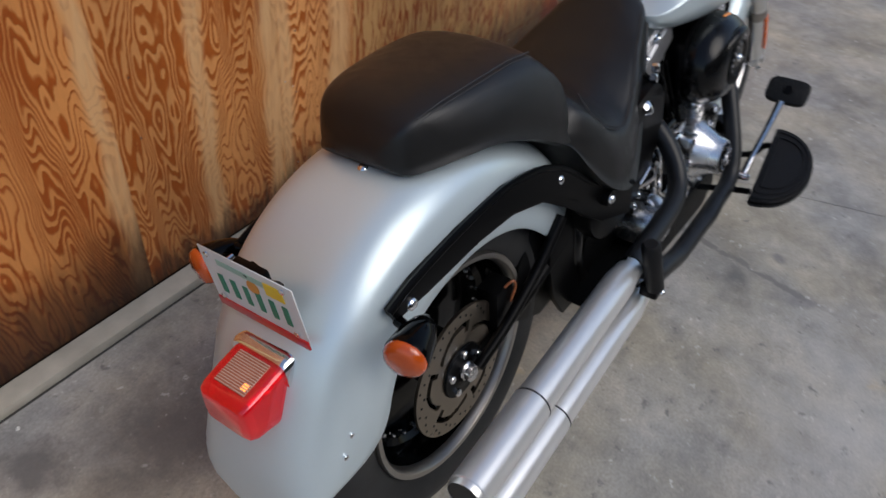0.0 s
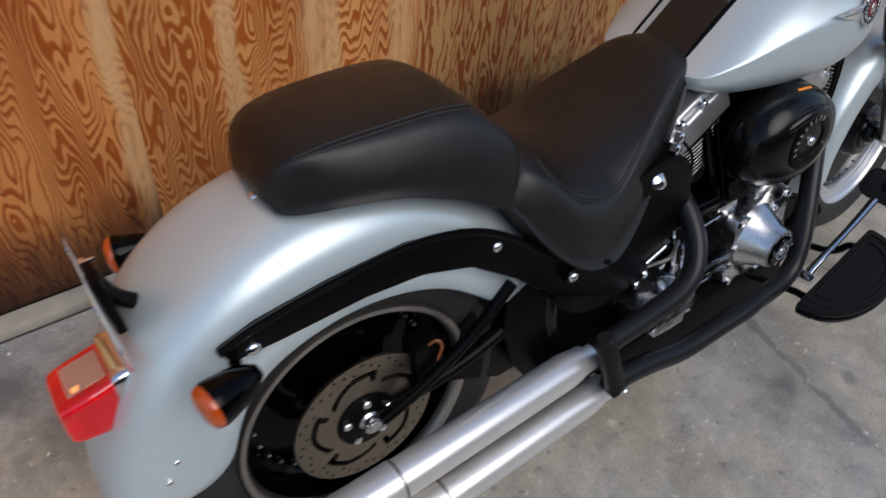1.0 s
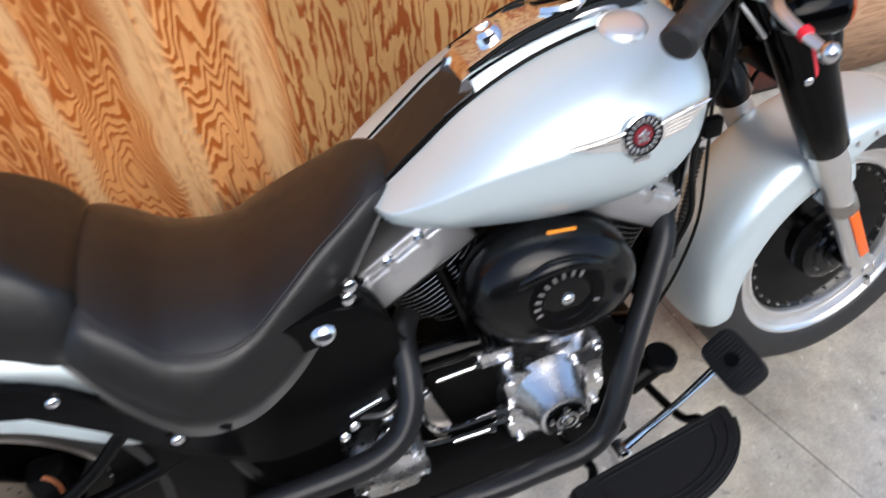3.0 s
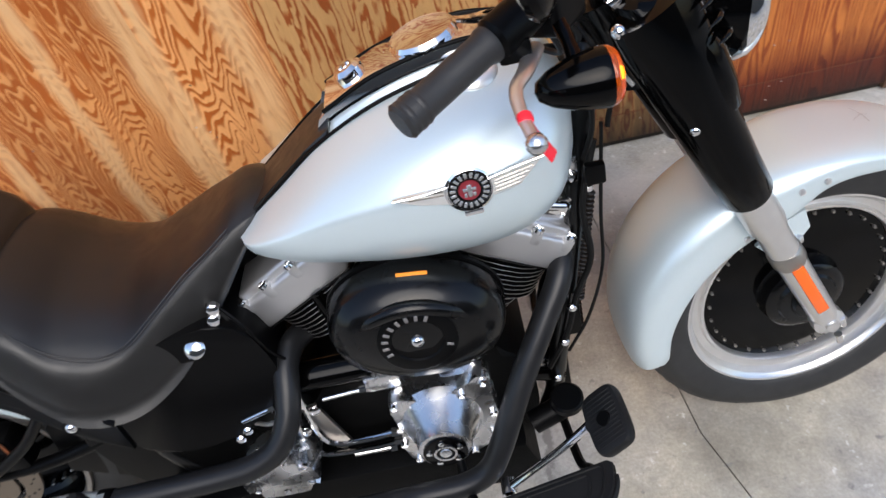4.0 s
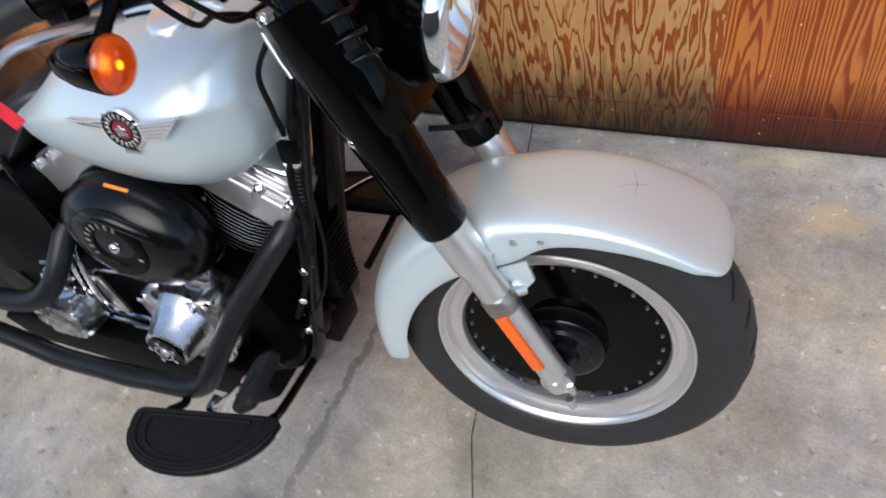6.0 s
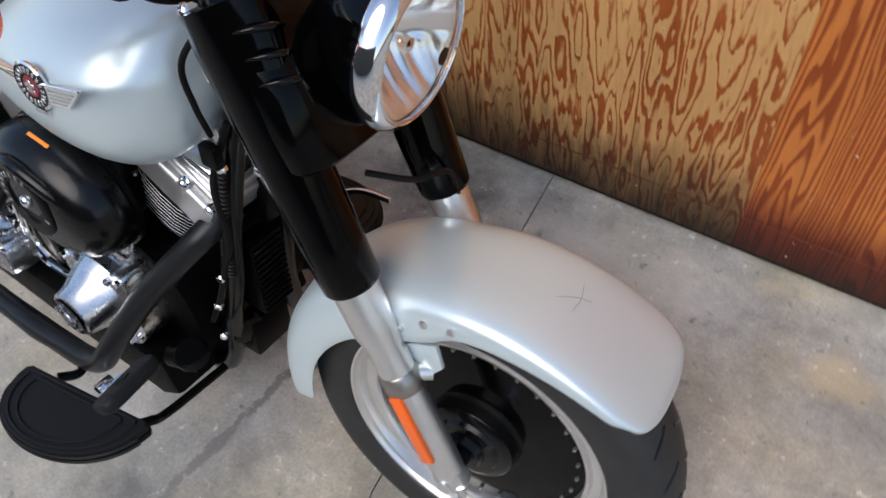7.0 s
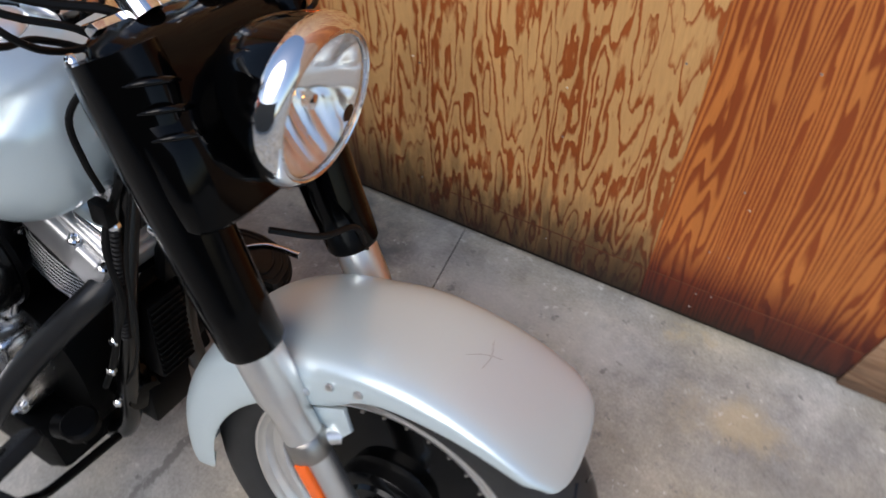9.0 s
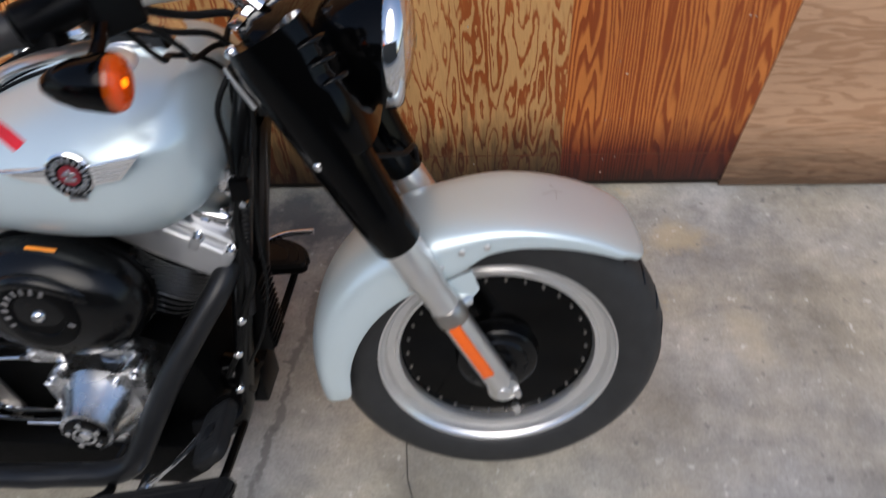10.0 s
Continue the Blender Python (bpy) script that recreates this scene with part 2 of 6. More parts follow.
def concrete(name):
    m = bpy.data.materials.new(name)
    m.use_nodes = True
    n, l = m.node_tree.nodes, m.node_tree.links
    b = n["Principled BSDF"]
    co = n.new("ShaderNodeTexCoord")

    def noise_of(scale, detail=6, rough=0.6):
        t = n.new("ShaderNodeTexNoise")
        t.inputs["Scale"].default_value, t.inputs["Detail"].default_value, t.inputs["Roughness"].default_value = scale, detail, rough
        l.new(co.outputs["Object"], t.inputs["Vector"])
        return t.outputs["Fac"]

    big = ramp(n, [(0.34, (0.235, 0.222, 0.198)), (0.5, (0.372, 0.354, 0.314)), (0.66, (0.51, 0.48, 0.424))])
    l.new(noise_of(3.2, 9, 0.68), big.inputs["Fac"])
    grain = ramp(n, [(0.3, (0.84, 0.84, 0.84)), (0.7, (1.10, 1.10, 1.10))])
    l.new(noise_of(140, 3), grain.inputs["Fac"])
    mul = n.new("ShaderNodeMix")
    mul.data_type, mul.blend_type = "RGBA", "MULTIPLY"
    mul.inputs["Factor"].default_value = 1.0
    hue = ramp(n, [(0.38, (0.96, 0.985, 1.06)), (0.62, (1.05, 1.0, 0.91))])
    l.new(noise_of(2.1, 5, 0.6), hue.inputs["Fac"])
    tint = n.new("ShaderNodeMix")
    tint.data_type, tint.blend_type = "RGBA", "MULTIPLY"
    tint.inputs["Factor"].default_value = 1.0
    l.new(big.outputs["Color"], tint.inputs["A"])
    l.new(hue.outputs["Color"], tint.inputs["B"])
    mott = ramp(n, [(0.36, (0.90, 0.90, 0.89)), (0.62, (1.08, 1.08, 1.07))])
    l.new(noise_of(17, 7, 0.7), mott.inputs["Fac"])
    cloud = n.new("ShaderNodeMix")
    cloud.data_type, cloud.blend_type = "RGBA", "MULTIPLY"
    cloud.inputs["Factor"].default_value = 1.0
    l.new(tint.outputs["Result"], cloud.inputs["A"])
    l.new(mott.outputs["Color"], cloud.inputs["B"])
    l.new(cloud.outputs["Result"], mul.inputs["A"])
    l.new(grain.outputs["Color"], mul.inputs["B"])
    spots = ramp(n, [(0.58, (0, 0, 0)), (0.74, (0.6, 0.6, 0.6))])
    l.new(noise_of(6.5, 8, 0.72), spots.inputs["Fac"])
    st = n.new("ShaderNodeMix")
    st.data_type = "RGBA"
    st.inputs["B"].default_value = (0.16, 0.15, 0.14, 1)
    l.new(spots.outputs["Color"], st.inputs["Factor"])
    l.new(mul.outputs["Result"], st.inputs["A"])
    sep = n.new("ShaderNodeSeparateXYZ")
    l.new(co.outputs["Object"], sep.inputs["Vector"])
    wob = noise_of(7, 6, 0.7)
    sway = math_node(n, l, "MULTIPLY", math_node(n, l, "SUBTRACT", noise_of(4.5, 4, 0.6), 0.5), 0.22)
    xs = math_node(n, l, "ADD", sep.outputs["X"], sway)

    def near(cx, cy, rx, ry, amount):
        """How much a blotch round a point covers, with a ragged edge."""
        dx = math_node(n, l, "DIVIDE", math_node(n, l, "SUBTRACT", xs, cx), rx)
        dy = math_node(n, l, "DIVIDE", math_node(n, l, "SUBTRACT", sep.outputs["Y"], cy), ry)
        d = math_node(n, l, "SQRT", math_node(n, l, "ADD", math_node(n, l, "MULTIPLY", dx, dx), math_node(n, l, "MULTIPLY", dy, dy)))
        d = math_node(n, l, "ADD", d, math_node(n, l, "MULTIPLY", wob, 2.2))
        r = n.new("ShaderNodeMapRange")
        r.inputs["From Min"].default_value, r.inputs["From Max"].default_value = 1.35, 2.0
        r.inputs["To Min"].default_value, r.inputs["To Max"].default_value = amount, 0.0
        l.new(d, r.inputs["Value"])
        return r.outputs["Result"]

    def cover(color, fac, below):
        c = n.new("ShaderNodeMix")
        c.data_type = "RGBA"
        c.inputs["B"].default_value = (*color, 1)
        l.new(fac, c.inputs["Factor"])
        l.new(below, c.inputs["A"])
        return c.outputs["Result"]

    out = st.outputs["Result"]
    # an old hairline crack with damp along it
    fine = math_node(n, l, "MULTIPLY", math_node(n, l, "SUBTRACT", noise_of(9, 7, 0.75), 0.5), 0.085)
    line = math_node(n, l, "ADD", math_node(n, l, "MULTIPLY", sep.outputs["Y"], 0.105), 1.132)
    away = math_node(n, l, "ABSOLUTE", math_node(n, l, "SUBTRACT", math_node(n, l, "ADD", sep.outputs["X"], fine), line))
    away = math_node(n, l, "ADD", away, math_node(n, l, "MULTIPLY", math_node(n, l, "SUBTRACT", noise_of(11, 5, 0.7), 0.5), 0.034))
    inside = n.new("ShaderNodeMapRange")
    for key, x in (("From Min", 0.006), ("From Max", 0.013), ("To Min", 0.85), ("To Max", 0.0)):
        inside.inputs[key].default_value = x
    l.new(away, inside.inputs["Value"])
    ends = n.new("ShaderNodeMapRange")
    for key, x in (("From Min", 0.50), ("From Max", 0.62), ("To Min", 1.0), ("To Max", 0.0)):
        ends.inputs[key].default_value = x
    l.new(math_node(n, l, "ABSOLUTE", math_node(n, l, "ADD", sep.outputs["Y"], 0.05)), ends.inputs["Value"])
    out = cover((0.19, 0.183, 0.172), math_node(n, l, "MULTIPLY", inside.outputs["Result"], ends.outputs["Result"]), out)
    # stains of dirt beside the crack and near the wall
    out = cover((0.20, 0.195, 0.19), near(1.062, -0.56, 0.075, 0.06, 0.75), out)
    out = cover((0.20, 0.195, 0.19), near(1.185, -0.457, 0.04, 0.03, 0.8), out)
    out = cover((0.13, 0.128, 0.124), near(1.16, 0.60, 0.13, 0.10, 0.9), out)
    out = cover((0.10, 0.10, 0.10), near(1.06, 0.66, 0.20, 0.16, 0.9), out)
    # darker concrete between the rear fender and the wall
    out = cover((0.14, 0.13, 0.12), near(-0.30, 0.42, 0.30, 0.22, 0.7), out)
    # further stains, dark, rusty and pale
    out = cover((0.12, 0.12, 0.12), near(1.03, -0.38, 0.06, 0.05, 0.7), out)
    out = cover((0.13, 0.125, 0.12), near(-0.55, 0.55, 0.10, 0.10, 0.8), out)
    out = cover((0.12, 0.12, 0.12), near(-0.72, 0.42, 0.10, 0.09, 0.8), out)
    out = cover((0.24, 0.14, 0.08), near(-0.80, 0.30, 0.05, 0.05, 0.6), out)
    out = cover((0.56, 0.55, 0.52), near(0.75, -0.75, 0.4, 0.3, 0.35), out)
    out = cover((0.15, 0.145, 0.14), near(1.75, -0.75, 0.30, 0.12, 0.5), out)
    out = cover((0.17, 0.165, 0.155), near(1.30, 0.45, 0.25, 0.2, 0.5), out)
    out = cover((0.55, 0.43, 0.24), near(2.10, 0.58, 0.16, 0.09, 0.5), out)
    out = cover((0.52, 0.44, 0.30), near(2.25, 0.25, 0.08, 0.12, 0.35), out)
    out = cover((0.58, 0.56, 0.52), near(1.62, 0.62, 0.35, 0.14, 0.5), out)
    speck = ramp(n, [(0.63, (0, 0, 0)), (0.69, (0.8, 0.8, 0.8))])
    l.new(noise_of(34, 4, 0.62), speck.inputs["Fac"])
    where = ramp(n, [(0.42, (0.1, 0.1, 0.1)), (0.58, (1, 1, 1))])
    l.new(noise_of(5.0, 3), where.inputs["Fac"])
    out = cover((0.66, 0.65, 0.61), math_node(n, l, "MULTIPLY", speck.outputs["Color"], where.outputs["Color"]), out)
    pit = ramp(n, [(0.31, (0.75, 0.75, 0.75)), (0.38, (0, 0, 0))])
    l.new(noise_of(26, 5, 0.6), pit.inputs["Fac"])
    out = cover((0.17, 0.165, 0.155), pit.outputs["Color"], out)
    warm = ramp(n, [(0.64, (0, 0, 0)), (0.70, (0.5, 0.5, 0.5))])
    l.new(noise_of(4.3, 7, 0.7), warm.inputs["Fac"])
    st2 = n.new("ShaderNodeMix")
    st2.data_type = "RGBA"
    st2.inputs["B"].default_value = (0.50, 0.40, 0.24, 1)
    l.new(warm.outputs["Color"], st2.inputs["Factor"])
    l.new(out, st2.inputs["A"])
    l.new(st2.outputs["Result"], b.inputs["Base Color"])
    b.inputs["Roughness"].default_value = 0.7
    bp = n.new("ShaderNodeBump")
    bp.inputs["Strength"].default_value, bp.inputs["Distance"].default_value = 0.35, 0.003
    l.new(noise_of(90, 5), bp.inputs["Height"])
    l.new(bp.outputs["Normal"], b.inputs["Normal"])
    return m


M_CONCRETE = concrete("concrete")
M_JOINT = mat("joint_dirt", (0.05, 0.047, 0.043), 0.9, vary=0.3, scale=60)


# ---- mesh helpers ----
def part(name, bm, material, parent=None, label="", sharp=38):
    bmesh.ops.recalc_face_normals(bm, faces=bm.faces)
    lim = radians(sharp)
    for f in bm.faces:
        f.smooth = True
    for e in bm.edges:
        if len(e.link_faces) == 2 and e.calc_face_angle(0) > lim:
            e.smooth = False
    me = bpy.data.meshes.new(name)
    bm.to_mesh(me)
    bm.free()
    for mm in (material if isinstance(material, (list, tuple)) else [material]):
        me.materials.append(mm)
    ob = new(name, me)
    ob.parent = parent
    if label:
        ob["label"] = label
    return ob


def catmull(points, steps):
    pts = [Vector(p) for p in points]
    pts = [pts[0] * 2 - pts[1]] + pts + [pts[-1] * 2 - pts[-2]]
    out = []
    for i in range(1, len(pts) - 2):
        p0, p1, p2, p3 = pts[i - 1:i + 3]
        for k in range(steps):
            t = k / steps
            out.append(0.5 * ((2 * p1) + (p2 - p0) * t + (2 * p0 - 5 * p1 + 4 * p2 - p3) * t * t + (3 * p1 - p0 - 3 * p2 + p3) * t ** 3))
    out.append(pts[-2].copy())
    return out


def rings(bm, loops, caps=True, closed=True):
    vs = [[bm.verts.new(p) for p in loop] for loop in loops]
    k = len(loops[0])
    for a, b in zip(vs, vs[1:]):
        for i in range(k if closed else k - 1):
            j = (i + 1) % k
            bm.faces.new((a[i], a[j], b[j], b[i]))
    if caps and closed:
        bm.faces.new(vs[0][::-1])
        bm.faces.new(vs[-1])
    return vs


def tube(bm, points, radius, seg=14, steps=6, smooth=True, flat=1.0, caps=True):
    """A round bar along points; radius is one number or a list, one for each point."""
    n0 = len(points)
    path = catmull(points, steps) if smooth and n0 > 2 else [Vector(p) for p in points]
    loops = []
    up = Vector((0.013, 0.027, 1)).normalized()
    if abs((path[-1] - path[0]).normalized().dot(up)) > 0.95:
        up = Vector((0, 1, 0.01)).normalized()
    for i, p in enumerate(path):
        d = (path[min(i + 1, len(path) - 1)] - path[max(i - 1, 0)]).normalized()
        x = d.cross(up).normalized()
        y = x.cross(d).normalized()
        up = y
        if isinstance(radius, (list, tuple)):
            f = i / (len(path) - 1) * (n0 - 1)
            j = min(int(f), n0 - 2)
            r = radius[j] + (radius[j + 1] - radius[j]) * (f - j)
        else:
            r = radius
        loops.append([p + (x * math.cos(a) + y * math.sin(a) * flat) * r for a in (2 * math.pi * k / seg for k in range(seg))])
    rings(bm, loops, caps)
    return bm


def bar(points, radius, **kw):
    return tube(bmesh.new(), points, radius, **kw)


def frame_at(origin, axis, up=(0, 0, 1)):
    z = Vector(axis).normalized()
    u = Vector(up)
    if abs(z.dot(u.normalized())) > 0.97:
        u = Vector((1, 0, 0))
    x = u.cross(z).normalized()
    y = z.cross(x)
    m = Matrix((x, y, z)).transposed().to_4x4()
    m.translation = origin
    return m


def lathe(bm, profile, origin, axis, seg=32, caps=True, sx=1.0, sy=1.0, up=(0, 0, 1)):
    """Turns (radius, along) pairs round an axis."""
    m = frame_at(origin, axis, up)
    loops = [[m @ Vector((r * sx * math.cos(a), r * sy * math.sin(a), h)) for a in (2 * math.pi * k / seg for k in range(seg))] for r, h in profile]
    rings(bm, loops, caps)
    return bm


def turned(profile, origin, axis, **kw):
    return lathe(bmesh.new(), profile, origin, axis, **kw)


def block(bm, centre, size, bevel=0.003, m=None, seg=2):
    mm = (m or Matrix()) @ Matrix.Translation(centre) @ Matrix.Diagonal((*size, 1))
    r = bmesh.ops.create_cube(bm, size=1.0, matrix=mm)
    if bevel:
        es = list({e for v in r["verts"] for e in v.link_edges})
        bmesh.ops.bevel(bm, geom=es, offset=bevel, segments=seg, affect="EDGES", profile=0.6)
    return bm


def boxed(centre, size, bevel=0.003, m=None, seg=2):
    return block(bmesh.new(), centre, size, bevel, m, seg)


def slab(outline, v0, v1, bevel=0.003, m=None):
    """A plate with an outline in the side plane (u, w), from v0 to v1."""
    bm = bmesh.new()
    mm = m or Matrix()
    a = [bm.verts.new(mm @ Vector((u, v0, w))) for u, w in outline]
    b = [bm.verts.new(mm @ Vector((u, v1, w))) for u, w in outline]
    k = len(outline)
    fa, fb = bm.faces.new(a), bm.faces.new(b[::-1])
    for i in range(k):
        j = (i + 1) % k
        bm.faces.new((a[j], a[i], b[i], b[j]))
    if bevel:
        es = [e for e in bm.edges if fa in e.link_faces or fb in e.link_faces]
        bmesh.ops.bevel(bm, geom=es, offset=bevel, segments=2, affect="EDGES", profile=0.6)
    return bm


def smooth_outline(pts, steps=5):
    p = [Vector((a, b, 0)) for a, b in pts]
    n = len(p)
    out = []
    for i in range(n):
        p0, p1, p2, p3 = p[i - 1], p[i], p[(i + 1) % n], p[(i + 2) % n]
        for k in range(steps):
            t = k / steps
            q = 0.5 * ((2 * p1) + (p2 - p0) * t + (2 * p0 - 5 * p1 + 4 * p2 - p3) * t * t + (3 * p1 - p0 - 3 * p2 + p3) * t ** 3)
            out.append((q.x, q.y))
    return out


def interp(table, x):
    """Smooth reading of rows (x, a, b, ...) at x."""
    t = table
    if x <= t[0][0]:
        return t[0][1:]
    for i in range(len(t) - 1):
        if x <= t[i + 1][0]:
            p1, p2 = t[i], t[i + 1]
            p0, p3 = t[max(i - 1, 0)], t[min(i + 2, len(t) - 1)]
            f = (x - p1[0]) / (p2[0] - p1[0])
            d = p2[0] - p1[0]
            out = []
            for c in range(1, len(p1)):
                m1 = (p2[c] - p0[c]) / max(p2[0] - p0[0], 1e-6) * d
                m2 = (p3[c] - p1[c]) / max(p3[0] - p1[0], 1e-6) * d
                out.append((2 * f ** 3 - 3 * f * f + 1) * p1[c] + (f ** 3 - 2 * f * f + f) * m1 + (-2 * f ** 3 + 3 * f * f) * p2[c] + (f ** 3 - f * f) * m2)
            return out
    return t[-1][1:]


def bolt(parent, at, axis, r=0.009, name="bolt", material=None, dome=True):
    prof = [(r, 0), (r, 0.003), (r * 0.85, 0.006), (r * 0.5, 0.0085), (0.0004, 0.0095)] if dome else [(r, 0), (r, 0.005), (r * 0.8, 0.007), (r * 0.45, 0.007), (r * 0.45, 0.003), (0.0004, 0.003)]
    return part(name, turned(prof, at, axis, seg=14, caps=True), material or M_CHROME, parent)

# ---- setting ----
WALL = 0.770
ground = part("ground", boxed((0, 0, -0.056), (120, 120, 0.1), 0), M_JOINT)
tagged(ground, "grey concrete ground with dirt-filled joints", "ground", kind="structure")


def concrete_slab(left, right, gap):
    """A cast slab between two lines that run away from the wall."""
    bm = bmesh.new()
    outline = [(x + gap, y) for x, y in left] + [(x - gap, y) for x, y in right[::-1]]
    top = [bm.verts.new((x, y, 0)) for x, y in outline]
    low = [bm.verts.new((x, y, -0.006)) for x, y in outline]
    bm.faces.new(top)
    for i in range(len(outline)):
        j = (i + 1) % len(outline)
        bm.faces.new((top[j], top[i], low[i], low[j]))
    bmesh.ops.triangulate(bm, faces=bm.faces[:])
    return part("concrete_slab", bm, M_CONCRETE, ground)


FAR, NEAR = WALL + 0.3, -9.0
line_a = [(-12, FAR), (-12, NEAR)]
line_c = [(1.312, FAR), (1.350, WALL), (1.446, -0.12), (1.545, -0.42), (1.64, -0.67), (2.0, -4.2), (2.6, NEAR)]
line_d = [(14, FAR), (14, NEAR)]
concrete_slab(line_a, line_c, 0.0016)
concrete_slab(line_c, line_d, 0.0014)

# plywood wall on studs
wall = part("wall_plywood", boxed((1.08, WALL + 0.085, 1.35), (7.36, 0.10, 2.62), 0.002), mat("stud_backing", (0.16, 0.10, 0.06), 0.8, vary=0.3, scale=8))
tagged(wall, "orange-brown fir plywood wall with bold grain and a stained foot", "wall", kind="structure")
GREY_FOOT, BLACK_FOOT, RED_FOOT = (0.31, 0.32, 0.32), (0.30, 0.28, 0.28), (0.24, 0.08, 0.07)
# x from, x to, wood, figure, density, share, offset, grain, foot, foot height, lean, arch, sapwood
veneers = [
    (-2.6, -1.05, (0.68, 0.285, 0.086), (0.39, 0.088, 0.010), 24, 0.64, (3.1, 0, 1.7), (11, 2.4), BLACK_FOOT, 0.32, 0, (-1.6, 48, 5), ()),
    (-1.05, -0.075, (0.67, 0.280, 0.084), (0.38, 0.086, 0.010), 24, 0.64, (0.4, 0, 5.2), (11, 2.4), BLACK_FOOT, 0.29, 0, (-0.5, 50, 8), ((-0.098, 0.034), (-0.62, 0.030))),
    (-0.075, 0.39, (0.67, 0.300, 0.100), (0.40, 0.100, 0.013), 26, 0.66, (7.3, 0, 2.9), (11, 2.6), BLACK_FOOT, 0.13, 0, (0.24, 52, 12), ((0.150, 0.036), (0.365, 0.042))),
    (0.39, 0.667, (0.76, 0.360, 0.130), (0.42, 0.106, 0.014), 20, 0.67, (11.9, 0, 8.1), (11, 2.0), GREY_FOOT, 0.20, 0, (0.50, 46, 14), ((0.402, 0.030), (0.612, 0.050))),
    (0.667, 1.815, (0.61, 0.350, 0.138), (0.34, 0.085, 0.016), 8.5, 0.72, (2.2, 0, 3.3), (21, 3.4), GREY_FOOT, 0.28, 0, None, ()),
    (1.815, 2.262, (0.59, 0.200, 0.045), (0.29, 0.060, 0.010), 13, 0.66, (5.7, 0, 9.6), (13, 1.1), RED_FOOT, 0.255, 0.115, (1.99, 72, 2), ()),
]
for x0, x1, li, da, den, th, off, grain, foot, top, lean, arch, pale in veneers:
    z0, z1 = 0.03, 2.65
    outline = [(x0 + 0.0003, z0), (x1 - 0.0003 + lean * z0, z0), (x1 - 0.0003 + lean * z1, z1), (x0 + 0.0003, z1)]
    part("panel", slab(outline, WALL, WALL + 0.018, 0), plywood("plywood", li, da, den, th, off, grain, foot=foot, foot_top=top, arch=arch, pale=pale, ragged=0.11 if foot is RED_FOOT else 0.26), wall)
part("panel", slab([(2.263 + 0.115 * 0.01, 0.01), (4.76, 0.01), (4.76, 2.65), (2.263 + 0.115 * 2.65, 2.65)], WALL - 0.003, WALL + 0.015, 0), plywood("pale_plywood", (0.49, 0.305, 0.190), (0.39, 0.225, 0.130), 10, 0.62, (1.3, 0, 2.2), (14, 2.4), across=True, foot=(0.55, 0.55, 0.55), foot_top=0.24, stain=0.8), wall, "pale plywood panel with grain running across")
# near-black strip stands in for the shadow gap below the panels
part("gap_shade", boxed((0.9, WALL + 0.06, 0.02), (8.0, 0.09, 0.036), 0.002), mat("gap_shade_black", (0.016, 0.013, 0.010), 0.9, vary=0.4, scale=30), wall, "near-black strip for the shadow gap under the panels")
part("score_line", boxed((1.80, WALL - 0.0003, 0.128), (0.98, 0.001, 0.0025), 0, None), mat("score_dirt", (0.13, 0.045, 0.02), 0.8), wall)
nails = bmesh.new()
rnd = random.Random(5)
for k in range(46):
    x, z = rnd.choice([-0.4, 0.0, 0.42, 0.8, 1.25, 1.55, 1.77, 1.95, 2.25]) + rnd.uniform(-0.03, 0.03), rnd.uniform(0.06, 1.1)
    lathe(nails, [(0.0026, 0), (0.0022, 0.0012), (0.0003, 0.0016)], (x, WALL, z), (0, -1, 0), seg=7)
part("nail_heads", nails, M_ALU, wall, "scattered bright nail heads")
kerb = part("wall_kerb", boxed((-1.75, WALL - 0.030, 0.012), (4.5, 0.058, 0.03), 0.006), mat("kerb_cement", (0.46, 0.425, 0.355), 0.8, vary=0.35, scale=14, bump=0.3, bump_scale=90))
part("kerb_joint", boxed((-1.75, WALL - 0.0615, 0.0008), (4.5, 0.005, 0.0014), 0), M_JOINT, kerb, "dirt-filled joint at the foot of the kerb")
tagged(kerb, "low worn concrete kerb along the foot of the plywood wall", "kerb", kind="structure")
post = part("timber_post", boxed((-0.597, WALL - 0.047, 1.33), (0.09, 0.088, 2.606), 0.004), plywood("post_wood", (0.80, 0.58, 0.26), (0.62, 0.40, 0.15), 6, 0.6, (4, 0, 4)))
tagged(post, "pale yellow timber post standing against the plywood wall", "post")

# unseen wall added behind the camera to block low sky and darken reflections
M_SKY_BLOCK = mat("sky_block_dark", (0.10, 0.085, 0.07), 0.85, vary=0.25, scale=2.5, bump=0.2, bump_scale=60)
sky_block = part("wall_sky_block", boxed((0, -7.0, 2.1), (18, 0.2, 4.2), 0), M_SKY_BLOCK)
tagged(sky_block, "added unseen dark wall that blocks low sky light", "wall", kind="structure")

# small litter on the concrete
def scrap(name, label, at, size, seed, material, lift=0.004):
    """A thin, curled, ragged bit lying on the ground."""
    rnd = random.Random(seed)
    n = 11
    bm = bmesh.new()
    edge = [(size * rnd.uniform(0.6, 1.0) * math.cos(2 * math.pi * k / n), 0.62 * size * rnd.uniform(0.6, 1.0) * math.sin(2 * math.pi * k / n)) for k in range(n)]
    loops = [[Vector((x * f, y * f, z + lift * (x * f / size) ** 2)) for x, y in edge] for f, z in ((0.9, 0.0), (1.0, 0.0008), (0.92, 0.0016), (0.3, 0.0018))]
    rings(bm, loops)
    ob = part(name, bm, material)
    ob.matrix_world = pose(at[0], at[1], 0.0004, 0, 0, rnd.uniform(0, 360))
    tagged(ob, label, "leaf" if "leaf" in name else "litter", group="" if "leaf" in name else "chips on the concrete")


